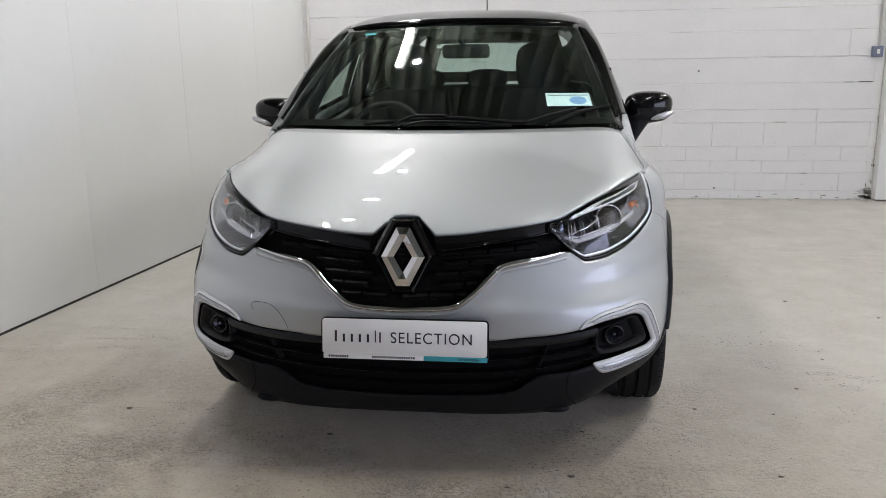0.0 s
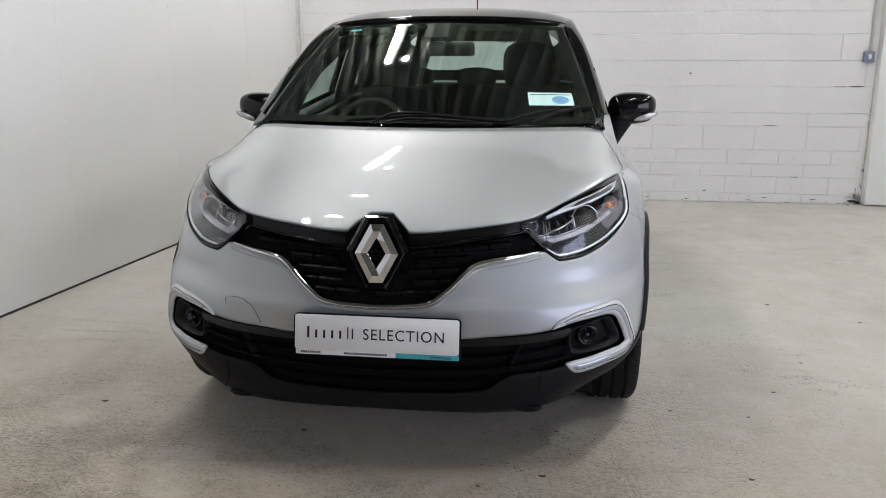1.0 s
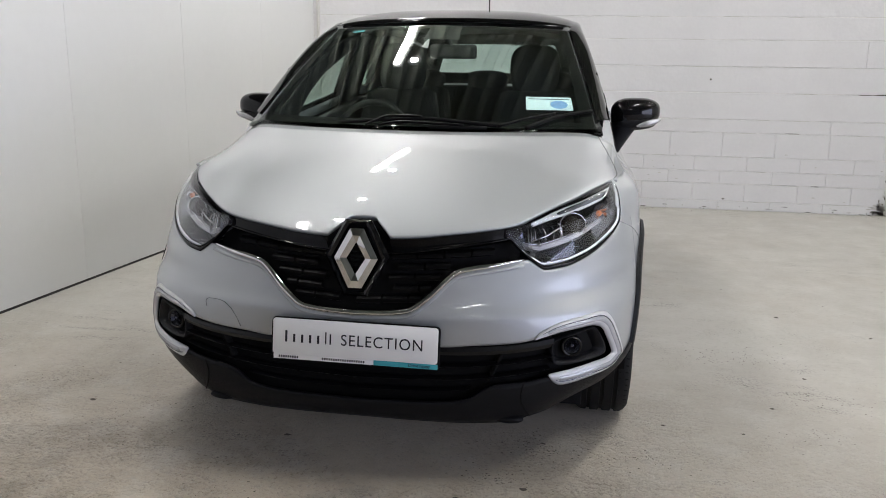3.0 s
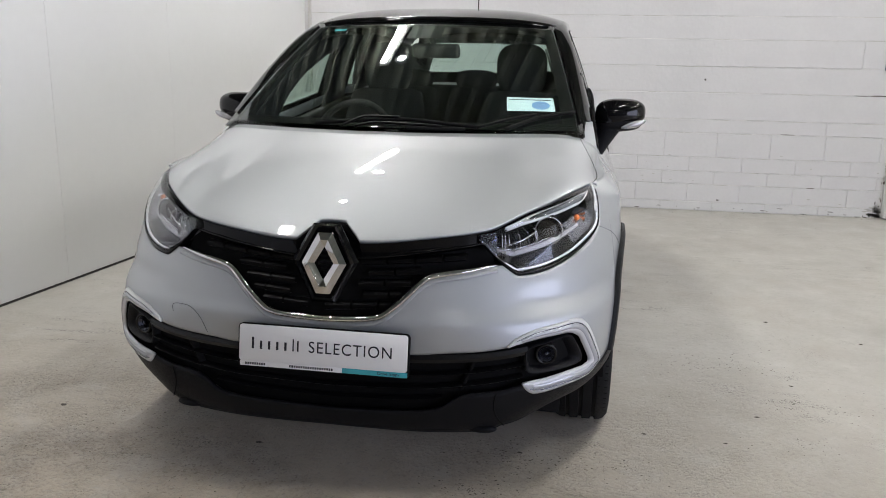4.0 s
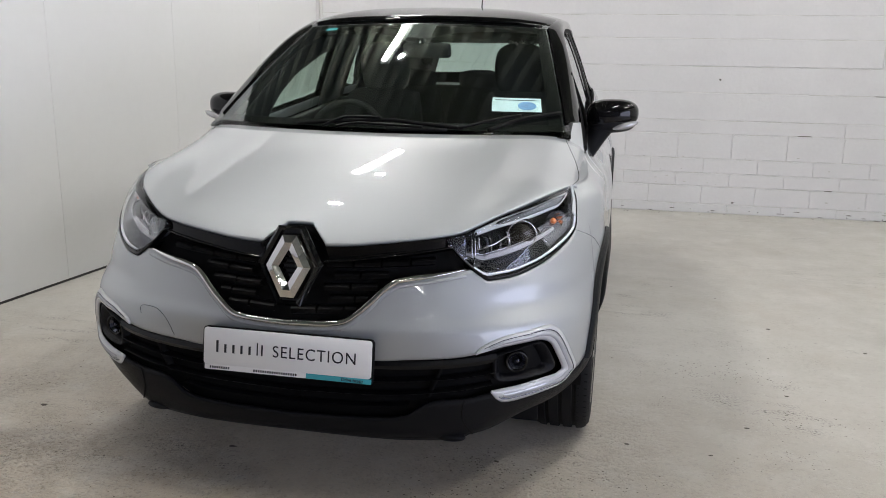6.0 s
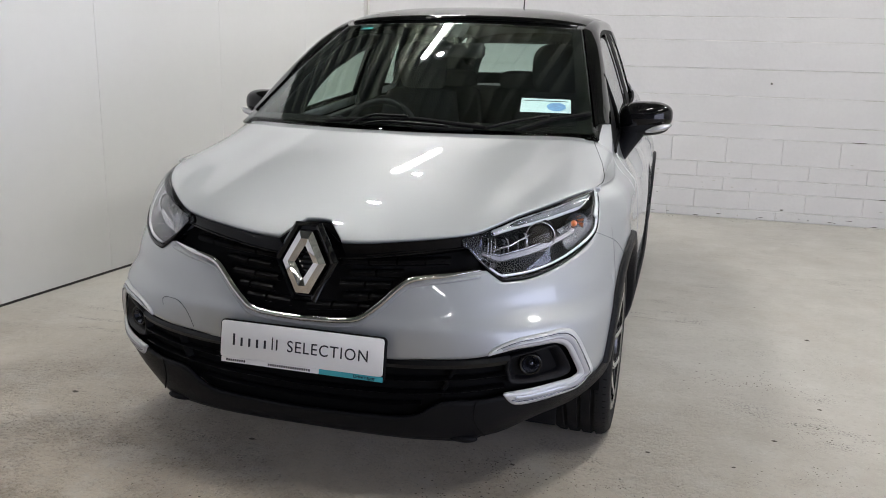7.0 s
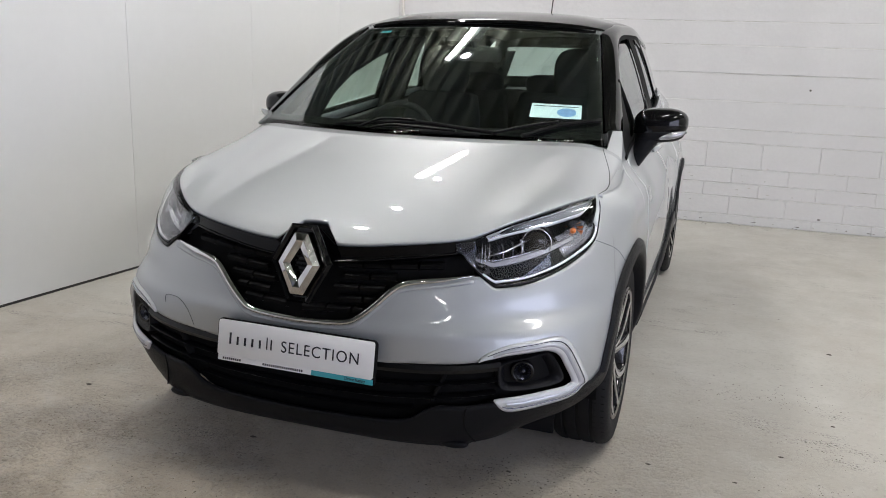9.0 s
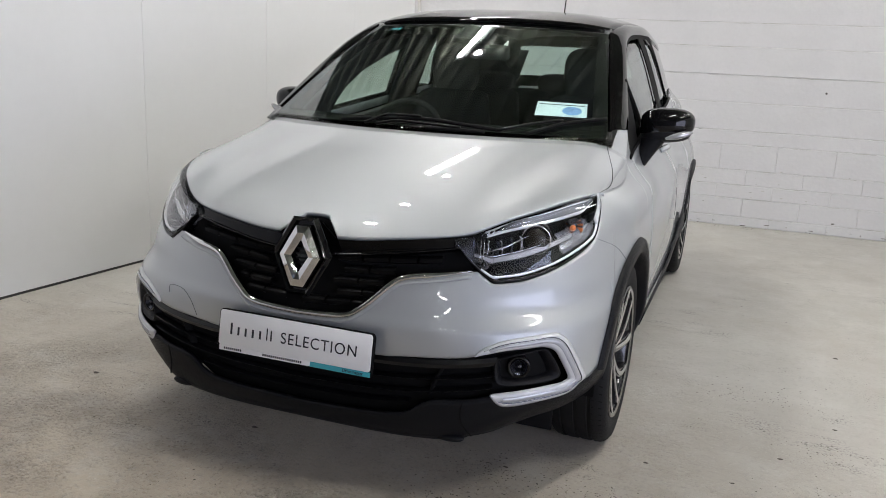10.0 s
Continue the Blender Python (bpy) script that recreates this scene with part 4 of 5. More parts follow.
    o.location, o.rotation_euler = (s * c.x, c.y, c.z), (0, 0, radians(90) + s * 0.2)
    bm = bmesh.new()
    bmesh.ops.create_uvsphere(bm, u_segments=12, v_segments=8, radius=0.009)
    o = part("bulb", bm, BULB, light)
    o.location = (s * c.x, c.y + 0.012, c.z)
    c = front(0.752, 0.845, -0.036)
    o = part("reflector", lathe([(0.005, 0.03), (0.018, 0.02), (0.028, 0.006), (0.034, -0.004)], 14), CHROME, light, "chrome indicator bowl", smooth=False)
    o.location, o.rotation_euler = (s * c.x, c.y, c.z), (0, 0, radians(90) + s * 0.7)
    bm = bmesh.new()
    bmesh.ops.create_uvsphere(bm, u_segments=12, v_segments=8, radius=0.010)
    o = part("indicator_bulb", bm, AMBER, light, "amber indicator bulb")
    o.location = (s * c.x, c.y + 0.002, c.z)
    # pale blade across the middle before the projector's lower half, smoked shelf below it
    lamp_strip("blade", INDICATOR, 0.012, 0.13, ((0.49, -0.052), (0.48, -0.036), (0.45, -0.026), (0.37, -0.026), (0.355, -0.05)), "pale blue-white cross blade", flat_angle=30)
    lamp_strip("blade_line", CHROME, 0.03, 0.20, ((0.492, -0.03), (0.482, -0.022), (0.472, -0.03)))
    lamp_strip("outer_shelf", SMOKE, 0.30, 0.02, ((0.62, -0.070), (0.40, -0.060), (0.22, -0.046), (0.12, -0.018)), "smoked outer shelf", flat_angle=20)
    lamp_strip("trough", TROUGH, 0.03, 0.14, ((0.35, -0.064), (0.27, -0.062), (0.20, -0.052), (0.15, -0.034), (0.11, -0.012)), "smoked chrome trough")
    # grey inner tip, bright fins beside it, thin ribs in the trough
    lamp_strip("lamp_tip", SMOKE, -0.010, T_LAMP1 - T_LAMP0 - 0.030, ((0.95, -0.004), (0.70, -0.010), (0.45, -0.012), (0.20, -0.008), (0.04, -0.003)), "grey clear inner tip", n=8)
    for k, (a, f0, f1) in enumerate(((0.040, 0.30, 0.84), (0.047, 0.34, 0.80), (0.056, 0.56, 0.80))):
        part("tip_fin", tube([lamp_point(T_LAMP0 + a + 0.006 * f, f, -0.012, s) for f in steps(f0, f1, 4)], 0.0022, 6), CHROME, light)
    for a, f, r in ((0.075, 0.20, 0.006), (0.083, 0.26, 0.004), (0.11, 0.18, 0.004), (0.135, 0.25, 0.005), (0.16, 0.30, 0.004)):
        q = lamp_point(T_LAMP0 + a, f, -0.040, s)
        part("trough_rib", tube([q, lamp_point(T_LAMP0 + a + 0.006, f - 0.05, -0.026, s), lamp_point(T_LAMP0 + a + 0.020, max(0.115, f - 0.10), -0.014, s)], [r * 0.4, r * 0.35, r * 0.2], 6), CHROME, light)
    # bright bowl wall outside the projector
    lamp_strip("outer_bowl", OUTER, 0.245, 0.055, ((0.60, -0.052), (0.50, -0.042), (0.40, -0.036), (0.30, -0.034), (0.22, -0.030), (0.15, -0.018)), "pale faceted indicator bowl", n=9, flat_angle=3)
    for k in range(6):
        t = T_LAMP0 + 0.040 + 0.019 * k
        lean = 0.006 * (k % 3 - 1)
        rows = [[lamp_point(t + d + lean * f, f, o2, s) for f, o2 in ((0.48, -0.036), (0.60, -0.030), (0.72, -0.032), (0.82, -0.055))] for d in (0, 0.003 + 0.002 * (k % 3))]
        part("reflector_fin", grid(rows), CHROME if k % 2 else SMOKE, light, thick=0.002)
    part("brow_rod", tube([lamp_point(T_LAMP0 + a, f, -0.024, s) for a, f in ((0.05, 0.52), (0.10, 0.60), (0.16, 0.70))], 0.003, 6), CHROME, light)

# ---- hood ----
cowl_y = lambda x: 0.785 + 0.46 * x * x
cowl_z = lambda x: 1.052 - 0.012 * x * x - 0.34 * max(0, x - 0.55) ** 2 - 9.0 * max(0, x - 0.62) ** 3 * (x > 0.62)
hood_edge_raw = curve(*HOOD_LINE)


def hood_edge_z(x):
    """The hood's front edge, its corners eased."""
    return sum(w * hood_edge_raw(min(0.762, abs(x + d))) for d, w in ((-0.05, 0.1), (-0.025, 0.2), (0, 0.4), (0.025, 0.2), (0.05, 0.1)))


HOOD_SIDE, HOOD_REAR, HOOD_CROWN = 0.785, 0.205, 0.03


def hood_point(x, v):
    ax = abs(x)
    z0 = hood_edge_z(min(ax, 0.762))
    y0 = front_y(min(ax, 0.762), z0) + 0.002
    y1, z1 = cowl_y(ax), cowl_z(ax)
    run = y1 - y0
    rise = z1 - z0
    k = min(1.0, run / 0.7)
    p0, p3 = (y0, z0), (y1, z1)
    p1 = (y0 + 0.16 * run, z0 + 0.43 * rise * k)
    p2 = (y1 - 0.45 * run, z1 - 0.45 * run * HOOD_REAR * (1 + 0.5 * (ax / 0.785) ** 4))
    w = ((1 - v) ** 3, 3 * v * (1 - v) ** 2, 3 * v * v * (1 - v), v ** 3)
    crown = HOOD_CROWN * ax * ax * math.sin(math.pi * v) * (1 - (ax / 0.785) ** 4)
    # each side: a soft valley inside a raised shoulder, rolled down at the seam
    ease = math.sin(math.pi * min(1, v)) ** 0.8
    crown += ease * (0.006 * math.exp(-((ax - 0.50) / 0.075) ** 2) - 0.005 * math.exp(-((ax - 0.66) / 0.07) ** 2) + 0.9 * max(0, ax - 0.735) ** 2)
    return Vector((x, sum(a * q[0] for a, q in zip(w, (p0, p1, p2, p3))), sum(a * q[1] for a, q in zip(w, (p0, p1, p2, p3))) - crown))


def hood_start(x):
    """Where the sheet begins: above the raised badge frame in the middle."""
    ax = abs(x)
    need = float(np.interp(ax, [0, 0.041, 0.095, 0.1], [0.843, 0.841, 0.797, 0.0]))
    v = 0.0
    while v < 0.5 and hood_point(x, v).z < need:
        v += 0.004
    return v


cols = sorted({round(x, 4) for x in [-HOOD_SIDE + 2 * HOOD_SIDE * k / 90 for k in range(91)] + [s * q for s in (-1, 1) for q in (0.041, 0.095, 0.098, 0.05, 0.06, 0.07, 0.08)]})
rows = []
for x in cols:
    v0 = hood_start(x)
    col = [hood_point(x, v0 + (1 - v0) * (k / 26) ** 1.25) for k in range(27)]
    lip = col[0].copy()
    lip.z -= 0.012
    lip.y += 0.012
    rows.append([lip] + col)
part("hood", grid(rows), PAINT, car, "silver painted hood", thick=0.004)

a_line = curve((1.08, 1.00), (1.25, 1.125), (1.45, 1.270), (1.65, 1.388), (1.80, 1.438), (1.95, 1.462), (2.2, 1.474), (2.6, 1.478), (3.0, 1.466), (3.4, 1.44), (3.75, 1.40))
win_tail = curve((2.56, 1.44), (2.64, 1.425), (2.70, 1.38), (2.76, 1.27), (2.82, 1.14))


def screen(u, v, off=0.0):
    """A point of the windscreen: u across from -1 to 1, v upwards."""
    def at(u, v):
        b = Vector((0.732 * u, 0.80 + 0.232 * abs(u) ** 1.75, 1.055 - 0.010 * u * u))
        t = Vector((0.568 * u, 1.675 + 0.090 * abs(u) ** 1.85, 1.481 - 0.018 * u * u))
        p = b.lerp(t, v)
        bulge = 0.016 * math.sin(math.pi * min(1, max(0, v)))
        return p + Vector((0, -0.5 * bulge, 0.87 * bulge))
    p = at(u, v)
    if off:
        e = 0.01
        n = (at(u + e, v) - at(u - e, v)).cross(at(u, v + e) - at(u, v - e)).normalized()
        p += off * n
    return p


# ---- fenders, doors and rear quarters ----
shoulder = curve((0.60, 0.921), (0.80, 0.926), (1.05, 0.955), (1.15, 0.972), (1.25, 0.990), (2.0, 1.06), (2.85, 1.135), (3.3, 1.17), (4.13, 1.17))
sill = lambda y: 0.215


def fender_low(y):
    return max(arch(y, FRONT_AXLE, 0.385), 0.24 if y > 1.0 else 0.0) or 0.45


def fender_front(y):
    if y < 0.607:
        return float(np.interp(y, [0.50, 0.56, 0.607], [0.85, 0.885, 0.915]))
    return max(shoulder(y), a_line(y) - 0.004) if y > 1.06 else shoulder(y)


DOOR_A, DOOR_B, DOOR_C = 1.20, 2.22, 3.06


def rear_low(y):
    return max(arch(y, REAR_AXLE, 0.385), 0.24)


for s in (-1, 1):
    part("fender", side_patch(fender_low, fender_front, 0.505, DOOR_A, 66, 24, -0.0004, s), PAINT, car, "silver painted front fender", thick=0.004)
    # the sheet between the hood's side edge and the windscreen corner
    rows = []
    for v in steps(0, 1, 20):
        q = hood_point(s * (HOOD_SIDE - 0.004), v)
        q.z -= 0.0005
        y = min(1.19, q.y)
        rows.append([flank(y, shoulder(y), 0, s).lerp(q, k / 3) for k in range(4)])
    part("fender_top", grid(rows), PAINT, car)
    lo_a, lo_b = hood_point(s * 0.728, 0.998) - Vector((0, 0, 0.004)), hood_point(s * 0.785, 0.96) - Vector((0, 0, 0.003))
    hi_a, hi_b = screen(s, 0.085) + Vector((s * 0.016, 0.02, 0)), flank(1.19, a_line(1.19), 0.002, s)
    part("fender_corner", grid([[lo_a.lerp(lo_b, k / 4).lerp(hi_a.lerp(hi_b, k / 4), f) + Vector((0, 0, 0.002 * math.sin(math.pi * f))) for k in range(5)] for f in steps(0, 1, 6)]), PAINT, car)
    d = part("front_door", side_patch(lambda y: 0.30, shoulder, DOOR_A, DOOR_B - 0.0008, 30, 18, 0, s), PAINT, car, "silver front door", thick=0.006)
    h = part("door_handle", tube([flank(2.02 + 0.17 * k / 8, 0.925, 0.006 + 0.030 * math.sin(math.pi * k / 8) ** 0.5, s) for k in range(9)], 0.012, 8), PAINT, d, "silver bow handle")
    part("handle_cup", grid([[flank(2.04 + 0.13 * i / 6, 0.925 + 0.03 * (j / 4 - 0.5), 0.001 + 0.0005 * j, s) for j in range(5)] for i in range(7)]), DARK, d)
    d = part("rear_door", side_patch(lambda y: max(0.30, arch(y, REAR_AXLE, 0.385)), shoulder, DOOR_B + 0.0008, DOOR_C - 0.0008, 40, 18, 0, s), PAINT, car, "silver rear door", thick=0.006)
    part("door_handle", tube([flank(2.86 + 0.16 * k / 8, 0.985, 0.006 + 0.030 * math.sin(math.pi * k / 8) ** 0.5, s) for k in range(9)], 0.012, 8), PAINT, d, "silver bow handle")
    part("rear_quarter", side_patch(rear_low, shoulder, DOOR_C + 0.0008, LENGTH - 0.001, 80, 18, 0, s), PAINT, car, "silver rear quarter panel", thick=0.004)
    part("sill", side_patch(lambda y: 0.20, lambda y: 0.297, 1.17, 3.08, 30, 5, 0.004, s), PAINT, car, "silver side sill", thick=0.02)
    part("door_protector", side_patch(curve((1.25, 0.30), (3.02, 0.315)), curve((1.25, 0.345), (1.7, 0.39), (2.4, 0.45), (2.85, 0.50), (2.98, 0.43), (3.02, 0.34)), 1.25, 3.02, 40, 5, 0.008, s), PLASTIC, car, "grey plastic lower door protector", thick=0.01)
    part("inner_liner", side_patch(lambda y: 0.62 if y < 1.25 else max(0.25, arch(y, REAR_AXLE, 0.40)), lambda y: min(shoulder(y), 1.2) - 0.02, 1.0, 4.0, 40, 8, -0.05, s), DARK, car)
    for axle in (FRONT_AXLE, REAR_AXLE):
        a0, a1 = (-14, 170) if axle == FRONT_AXLE else (-22, 202)
        rows = []
        for k in range(57):
            a = radians(a0 + (a1 - a0) * k / 56)
            r = []
            for rad, o in ((0.355, -0.05), (0.357, 0.004), (0.364, 0.011), (0.385, 0.013), (0.408, 0.011), (0.414, 0.001)):
                y, z = axle + rad * math.cos(a), WHEEL_R + rad * math.sin(a)
                r.append(flank(max(y, nose(max(z, 0.19)) + 0.02), max(z, 0.19), o, s))
            rows.append(r)
        part("arch_cladding", grid(rows), PLASTIC, car, "grained black wheel arch cladding")
        rows = [[(s * w, axle + 0.372 * math.cos(radians(-6 + 192 * k / 30)), WHEEL_R + 0.372 * math.sin(radians(-6 + 192 * k / 30))) for w in (0.50, 0.62, 0.74, 0.84)] for k in range(31)]
        part("wheel_well", grid(rows), DARK, car)
        rows = [[(s * 0.50, axle + 0.372 * f * math.cos(radians(-6 + 192 * k / 30)), WHEEL_R + 0.372 * f * math.sin(radians(-6 + 192 * k / 30))) for f in (0, 0.5, 1)] for k in range(31)]
        part("wheel_well", grid(rows), DARK, car)
    # mud flap behind the front wheel
    fl = part("mud_flap", box(bmesh.new(), (-0.10, -0.006, -0.08), (0.10, 0.006, 0.08), 0.004), PLASTIC, car, "black wheel spoiler flap")
    fl.location = (s * 0.60, 0.50, 0.20)

# seam between hood and fender
for s in (-1, 1):
    pts = []
    for x, v in dense([(0.772, 0.02), (0.784, 0.22), (0.783, 0.45), (0.768, 0.66), (0.745, 0.84), (0.715, 1.0)], 5):
        q = hood_point(x, v)
        pts.append((s * q.x, q.y, q.z + 0.0005))
    part("hood_gap", tube([(x, y, z - 0.0016) for x, y, z in pts], 0.0017, 6), DARK, car)

# ---- windscreen, roof and pillars ----
ws = part("windscreen", grid([[screen(u, v) for v in steps(-0.02, 1.0, 20)] for u in steps(-1, 1, 36)]), GLASS, car, "clear windscreen reflecting the ceiling", thick=0.004)
ws.visible_shadow = False


def frit(u0, u1, v0, v1, n, m):
    part("frit_band", grid([[screen(u, v, -0.006) for v in steps(v0, v1, m)] for u in steps(u0, u1, n)]), FRIT, ws)


frit(-1, 1, -0.02, 0.075, 36, 3)
frit(-1, 1, 0.965, 1.0, 36, 2)
for s in (-1, 1):
    frit(min(s * 0.90, s), max(s * 0.90, s), 0.075, 0.965, 3, 16)
frit(-0.13, 0.13, 0.80, 0.965, 6, 4)

roof_z = curve((1.675, 1.488), (1.78, 1.519), (1.92, 1.544), (2.1, 1.557), (2.4, 1.566), (2.75, 1.569), (3.2, 1.563), (3.55, 1.54), (3.82, 1.51))


def roof_half(y):
    return float(np.interp(y, [1.675, 1.9, 2.6, 3.3, 3.82], [0.568, 0.578, 0.574, 0.495, 0.41]))


rows = []
for k in range(41):
    f = k / 40
    r = []
    for u in steps(-1, 1, 32):
        y = 1.675 + 0.087 * u * u + (3.82 - 1.675 - 0.087 * u * u) * f
        z = roof_z(y - 0.087 * u * u * (1 - f)) - 0.018 * u * u - (0.012 + 0.024 * min(1, max(0, (y - 1.75) / 0.4))) * abs(u) ** 5
        r.append((roof_half(y) * u, y, z))
    rows.append(r)
part("roof", grid(rows), BARBLACK, car, "glossy black roof", thick=0.005)
rows = [[(p[0] * 0.97, p[1] + 0.02, p[2] - 0.035) for p in r] for r in rows]
part("headliner", grid(rows), TRIM, car)

belt = lambda y: shoulder(y) + 0.003


def glass_top(y):
    top = a_line(y) - float(np.interp(y, [1.2, 1.5, 1.8], [0.045, 0.026, 0.028]))
    return min(top, win_tail(y)) if y > 2.56 else top


for s in (-1, 1):
    # pillar from the screen's edge to the door frame, running on as the roof rail
    rows = []
    for k in range(33):
        f = k / 32
        if f < 0.55:
            v = 0.075 + 0.925 * f / 0.55
            a = screen(s * 0.985, v, 0.003)
            y = 1.187 + 0.613 * f / 0.55
        else:
            g = (f - 0.55) / 0.45
            y = 1.80 + 1.95 * g
            u = s
            a = Vector((s * roof_half(y), y, roof_z(max(1.675, y - 0.087 * (1 - (y - 1.76) / 2.06))) - 0.030 - 0.024 * min(1, max(0, (y - 1.75) / 0.4))))
        b = flank(y, a_line(y), 0.004, s)
        c = flank(y, a_line(y) - 0.014, 0.002, s)
        m1 = a.lerp(b, 0.3) + Vector((s * 0.004, -0.005, 0.006))
        m2 = a.lerp(b, 0.65) + Vector((s * 0.006, -0.005, 0.006))
        rows.append([a, m1, m2, b, c])
    part("roof_pillar", grid(rows), BARBLACK, car, "glossy black windscreen pillar and roof rail")
    # door frame, door glass and centre pillar
    def pane(y0, y1, name):
        g = part(name, side_patch(lambda y: belt(y) + 0.010, lambda y: max(belt(y) + 0.012, glass_top(y)), y0, y1, 26, 8, -0.012, s), GLASS, car, "tinted side window", thick=0.004)
        g.visible_shadow = False
        return g
    pane(1.20, 2.26, "door_window")
    pane(2.38, 2.80, "door_window")
    part("window_post", side_patch(lambda y: belt(y) - 0.01, lambda y: a_line(y) - 0.02, 2.235, 2.40, 6, 8, -0.004, s), DARK, car, "black centre post")
    part("window_frame", side_patch(lambda y: max(belt(y), glass_top(y) - 0.004), lambda y: max(belt(y) + 0.002, a_line(y) - 0.008), 1.12, 2.83, 70, 4, -0.004, s), DARK, car, "black upper window frame")
    part("rear_pillar", side_patch(belt, lambda y: a_line(y) - 0.006, 2.82, 3.70, 24, 8, -0.006, s), GLOSS, car, "glossy black rear pillar", thick=0.006)
    part("belt_trim", tube([flank(y, shoulder(y) + 0.004, 0.002, s) for y in steps(1.16, 2.86, 40)], 0.007, 6), DARK, car, "black window sill trim")
    part("mirror_triangle", side_patch(lambda y: belt(y) - 0.005, lambda y: max(belt(y), a_line(y) - 0.01), 1.14, 1.43, 14, 4, -0.002, s), DARK, car, "black mirror triangle")
    part("quarter_bar", tube([flank(y, z, -0.004, s) for y, z in steps_xy((1.425, 1.262), (1.63, 1.018), 8)], 0.010, 6), DARK, car, "black quarter light bar")
    # cabin side trim
    rows = []
    for v in steps(0.0, 1.0, 16):
        y = 1.08 + 0.72 * v
        a, b = screen(s * 0.93, v, -0.014), flank(y, a_line(y) - 0.06, -0.066, s)
        rows.append([a.lerp(b, k / 4) for k in range(5)])
    part("pillar_trim", grid(rows), TRIM, car, "dark inner windscreen pillar trim")
    part("pillar_trim", side_patch(lambda y: belt(y) - 0.02, lambda y: a_line(y) - 0.02, 1.13, 1.49, 14, 6, -0.07, s), TRIM, car, "dark inner pillar trim", thick=0.01)
    part("pillar_trim", side_patch(poly((1.49, 1.05), (1.57, 1.17), (1.70, 1.255), (1.95, 1.345), (2.2, 1.40)), lambda y: a_line(y) - 0.02, 1.49, 2.17, 24, 4, -0.07, s), TRIM, car, thick=0.01)
    part("pillar_trim", side_patch(lambda y: belt(y) - 0.02, lambda y: a_line(y) - 0.02, 2.15, 2.50, 8, 6, -0.07, s), TRIM, car, thick=0.01)
    part("pillar_trim", side_patch(lambda y: belt(y) - 0.02, lambda y: a_line(y) - 0.02, 2.84, 3.96, 24, 6, -0.03, s), TRIM, car, thick=0.01)

# rear end: tailgate window and surround
tail_rows = []
for u in steps(-1, 1, 24):
    r = []
    for v in steps(0, 1, 10):
        x = (0.585 - 0.14 * v) * u
        y = 4.07 - 0.25 * v ** 1.2 - 0.20 * abs(u) ** 4
        r.append((x, y, 1.12 + 0.385 * v))
    tail_rows.append(r)
tg = part("rear_window", grid([r[2:9] for r in tail_rows[1:24]]), GLASS, car, "dark rear window", thick=0.004)
tg.visible_shadow = False
part("tailgate", grid([r[0:3] for r in tail_rows]), GLOSS, car, "black tailgate band under the rear window", thick=0.01)
part("tailgate_top", grid([r[8:] for r in tail_rows]), GLOSS, car, thick=0.01)
part("tailgate_side", grid([r[2:9] for r in tail_rows[0:2]]), GLOSS, car, thick=0.01)
part("tailgate_side", grid([r[2:9] for r in tail_rows[23:]]), GLOSS, car, thick=0.01)
bm = bmesh.new()
for k in range(9):
    box(bm, (0.10 + 0.026 * k, 3.862, 1.395), (0.116 + 0.026 * k, 3.865, 1.42))
tagged(part("fine_print", bm, INK, tg, smooth=False), kind="stuff")
part("rear_panel", grid([[(x, LENGTH - 0.30 * abs(x / 0.6) ** 4, z) for z in steps(0.25, 1.14, 6)] for x in steps(-0.6, 0.6, 16)]), PAINT, car, "silver tailgate", thick=0.01)

# aerial
part("aerial", tube([(0.0, 3.25, 1.54), (0.0, 3.26, 1.60), (-0.012, 3.42, 1.95)], [0.010, 0.004, 0.002], 6), DARK, car, "thin black roof aerial")

# underbody
part("underbody", box(bmesh.new(), (-0.56, 0.30, 0.20), (0.56, 4.0, 0.27), 0.02), DARK, car)
# unseen sheet added to keep lamp light off the floor under the nose
bm = bmesh.new()
rim = [skin(t, 0.30, -0.045) for t in steps(-0.86, 0.86, 40)]
bm.faces.new([bm.verts.new(p) for p in rim])
part("light_block_sheet", bm, DARK, car, smooth=False, thick=0.004)
# unseen box and tray, added to block light leaking down through the nose
part("light_block_box", box(bmesh.new(), (-0.62, 0.36, 0.25), (0.62, 0.82, 0.74), 0.03), DARK, car)
part("light_block_tray", box(bmesh.new(), (-0.38, 0.12, 0.212), (0.38, 0.36, 0.222), 0.004), DARK, car)
part("engine_bay", box(bmesh.new(), (-0.47, 0.16, 0.25), (0.47, 0.80, 0.72), 0.04), DARK, car)
part("bulkhead", box(bmesh.new(), (-0.70, 0.98, 0.25), (0.70, 1.02, 0.98), 0.01), DARK, car)

# ---- cowl and wipers ----
part("cowl", grid([[(0.73 * u, cowl_y(abs(0.73 * u)) - 0.05 + d, 1.022 + e) for d, e in ((0, -0.03), (0.02, -0.012), (0.08, 0.012), (0.12, 0.02))] for u in steps(-1, 1, 24)]), DARK, car, "black cowl at the windscreen foot")


def wiper(arm, blade):
    w = part("wiper", tube([screen(u, v, 0.016) for u, v in dense(arm, 4)], 0.0068, 8, 0.8), SLAT, car, "black wiper arm and blade")
    part("blade", tube([screen(u, v, 0.008) for u, v in dense(blade, 4)], 0.0078, 6, 1.0), DARK, w)


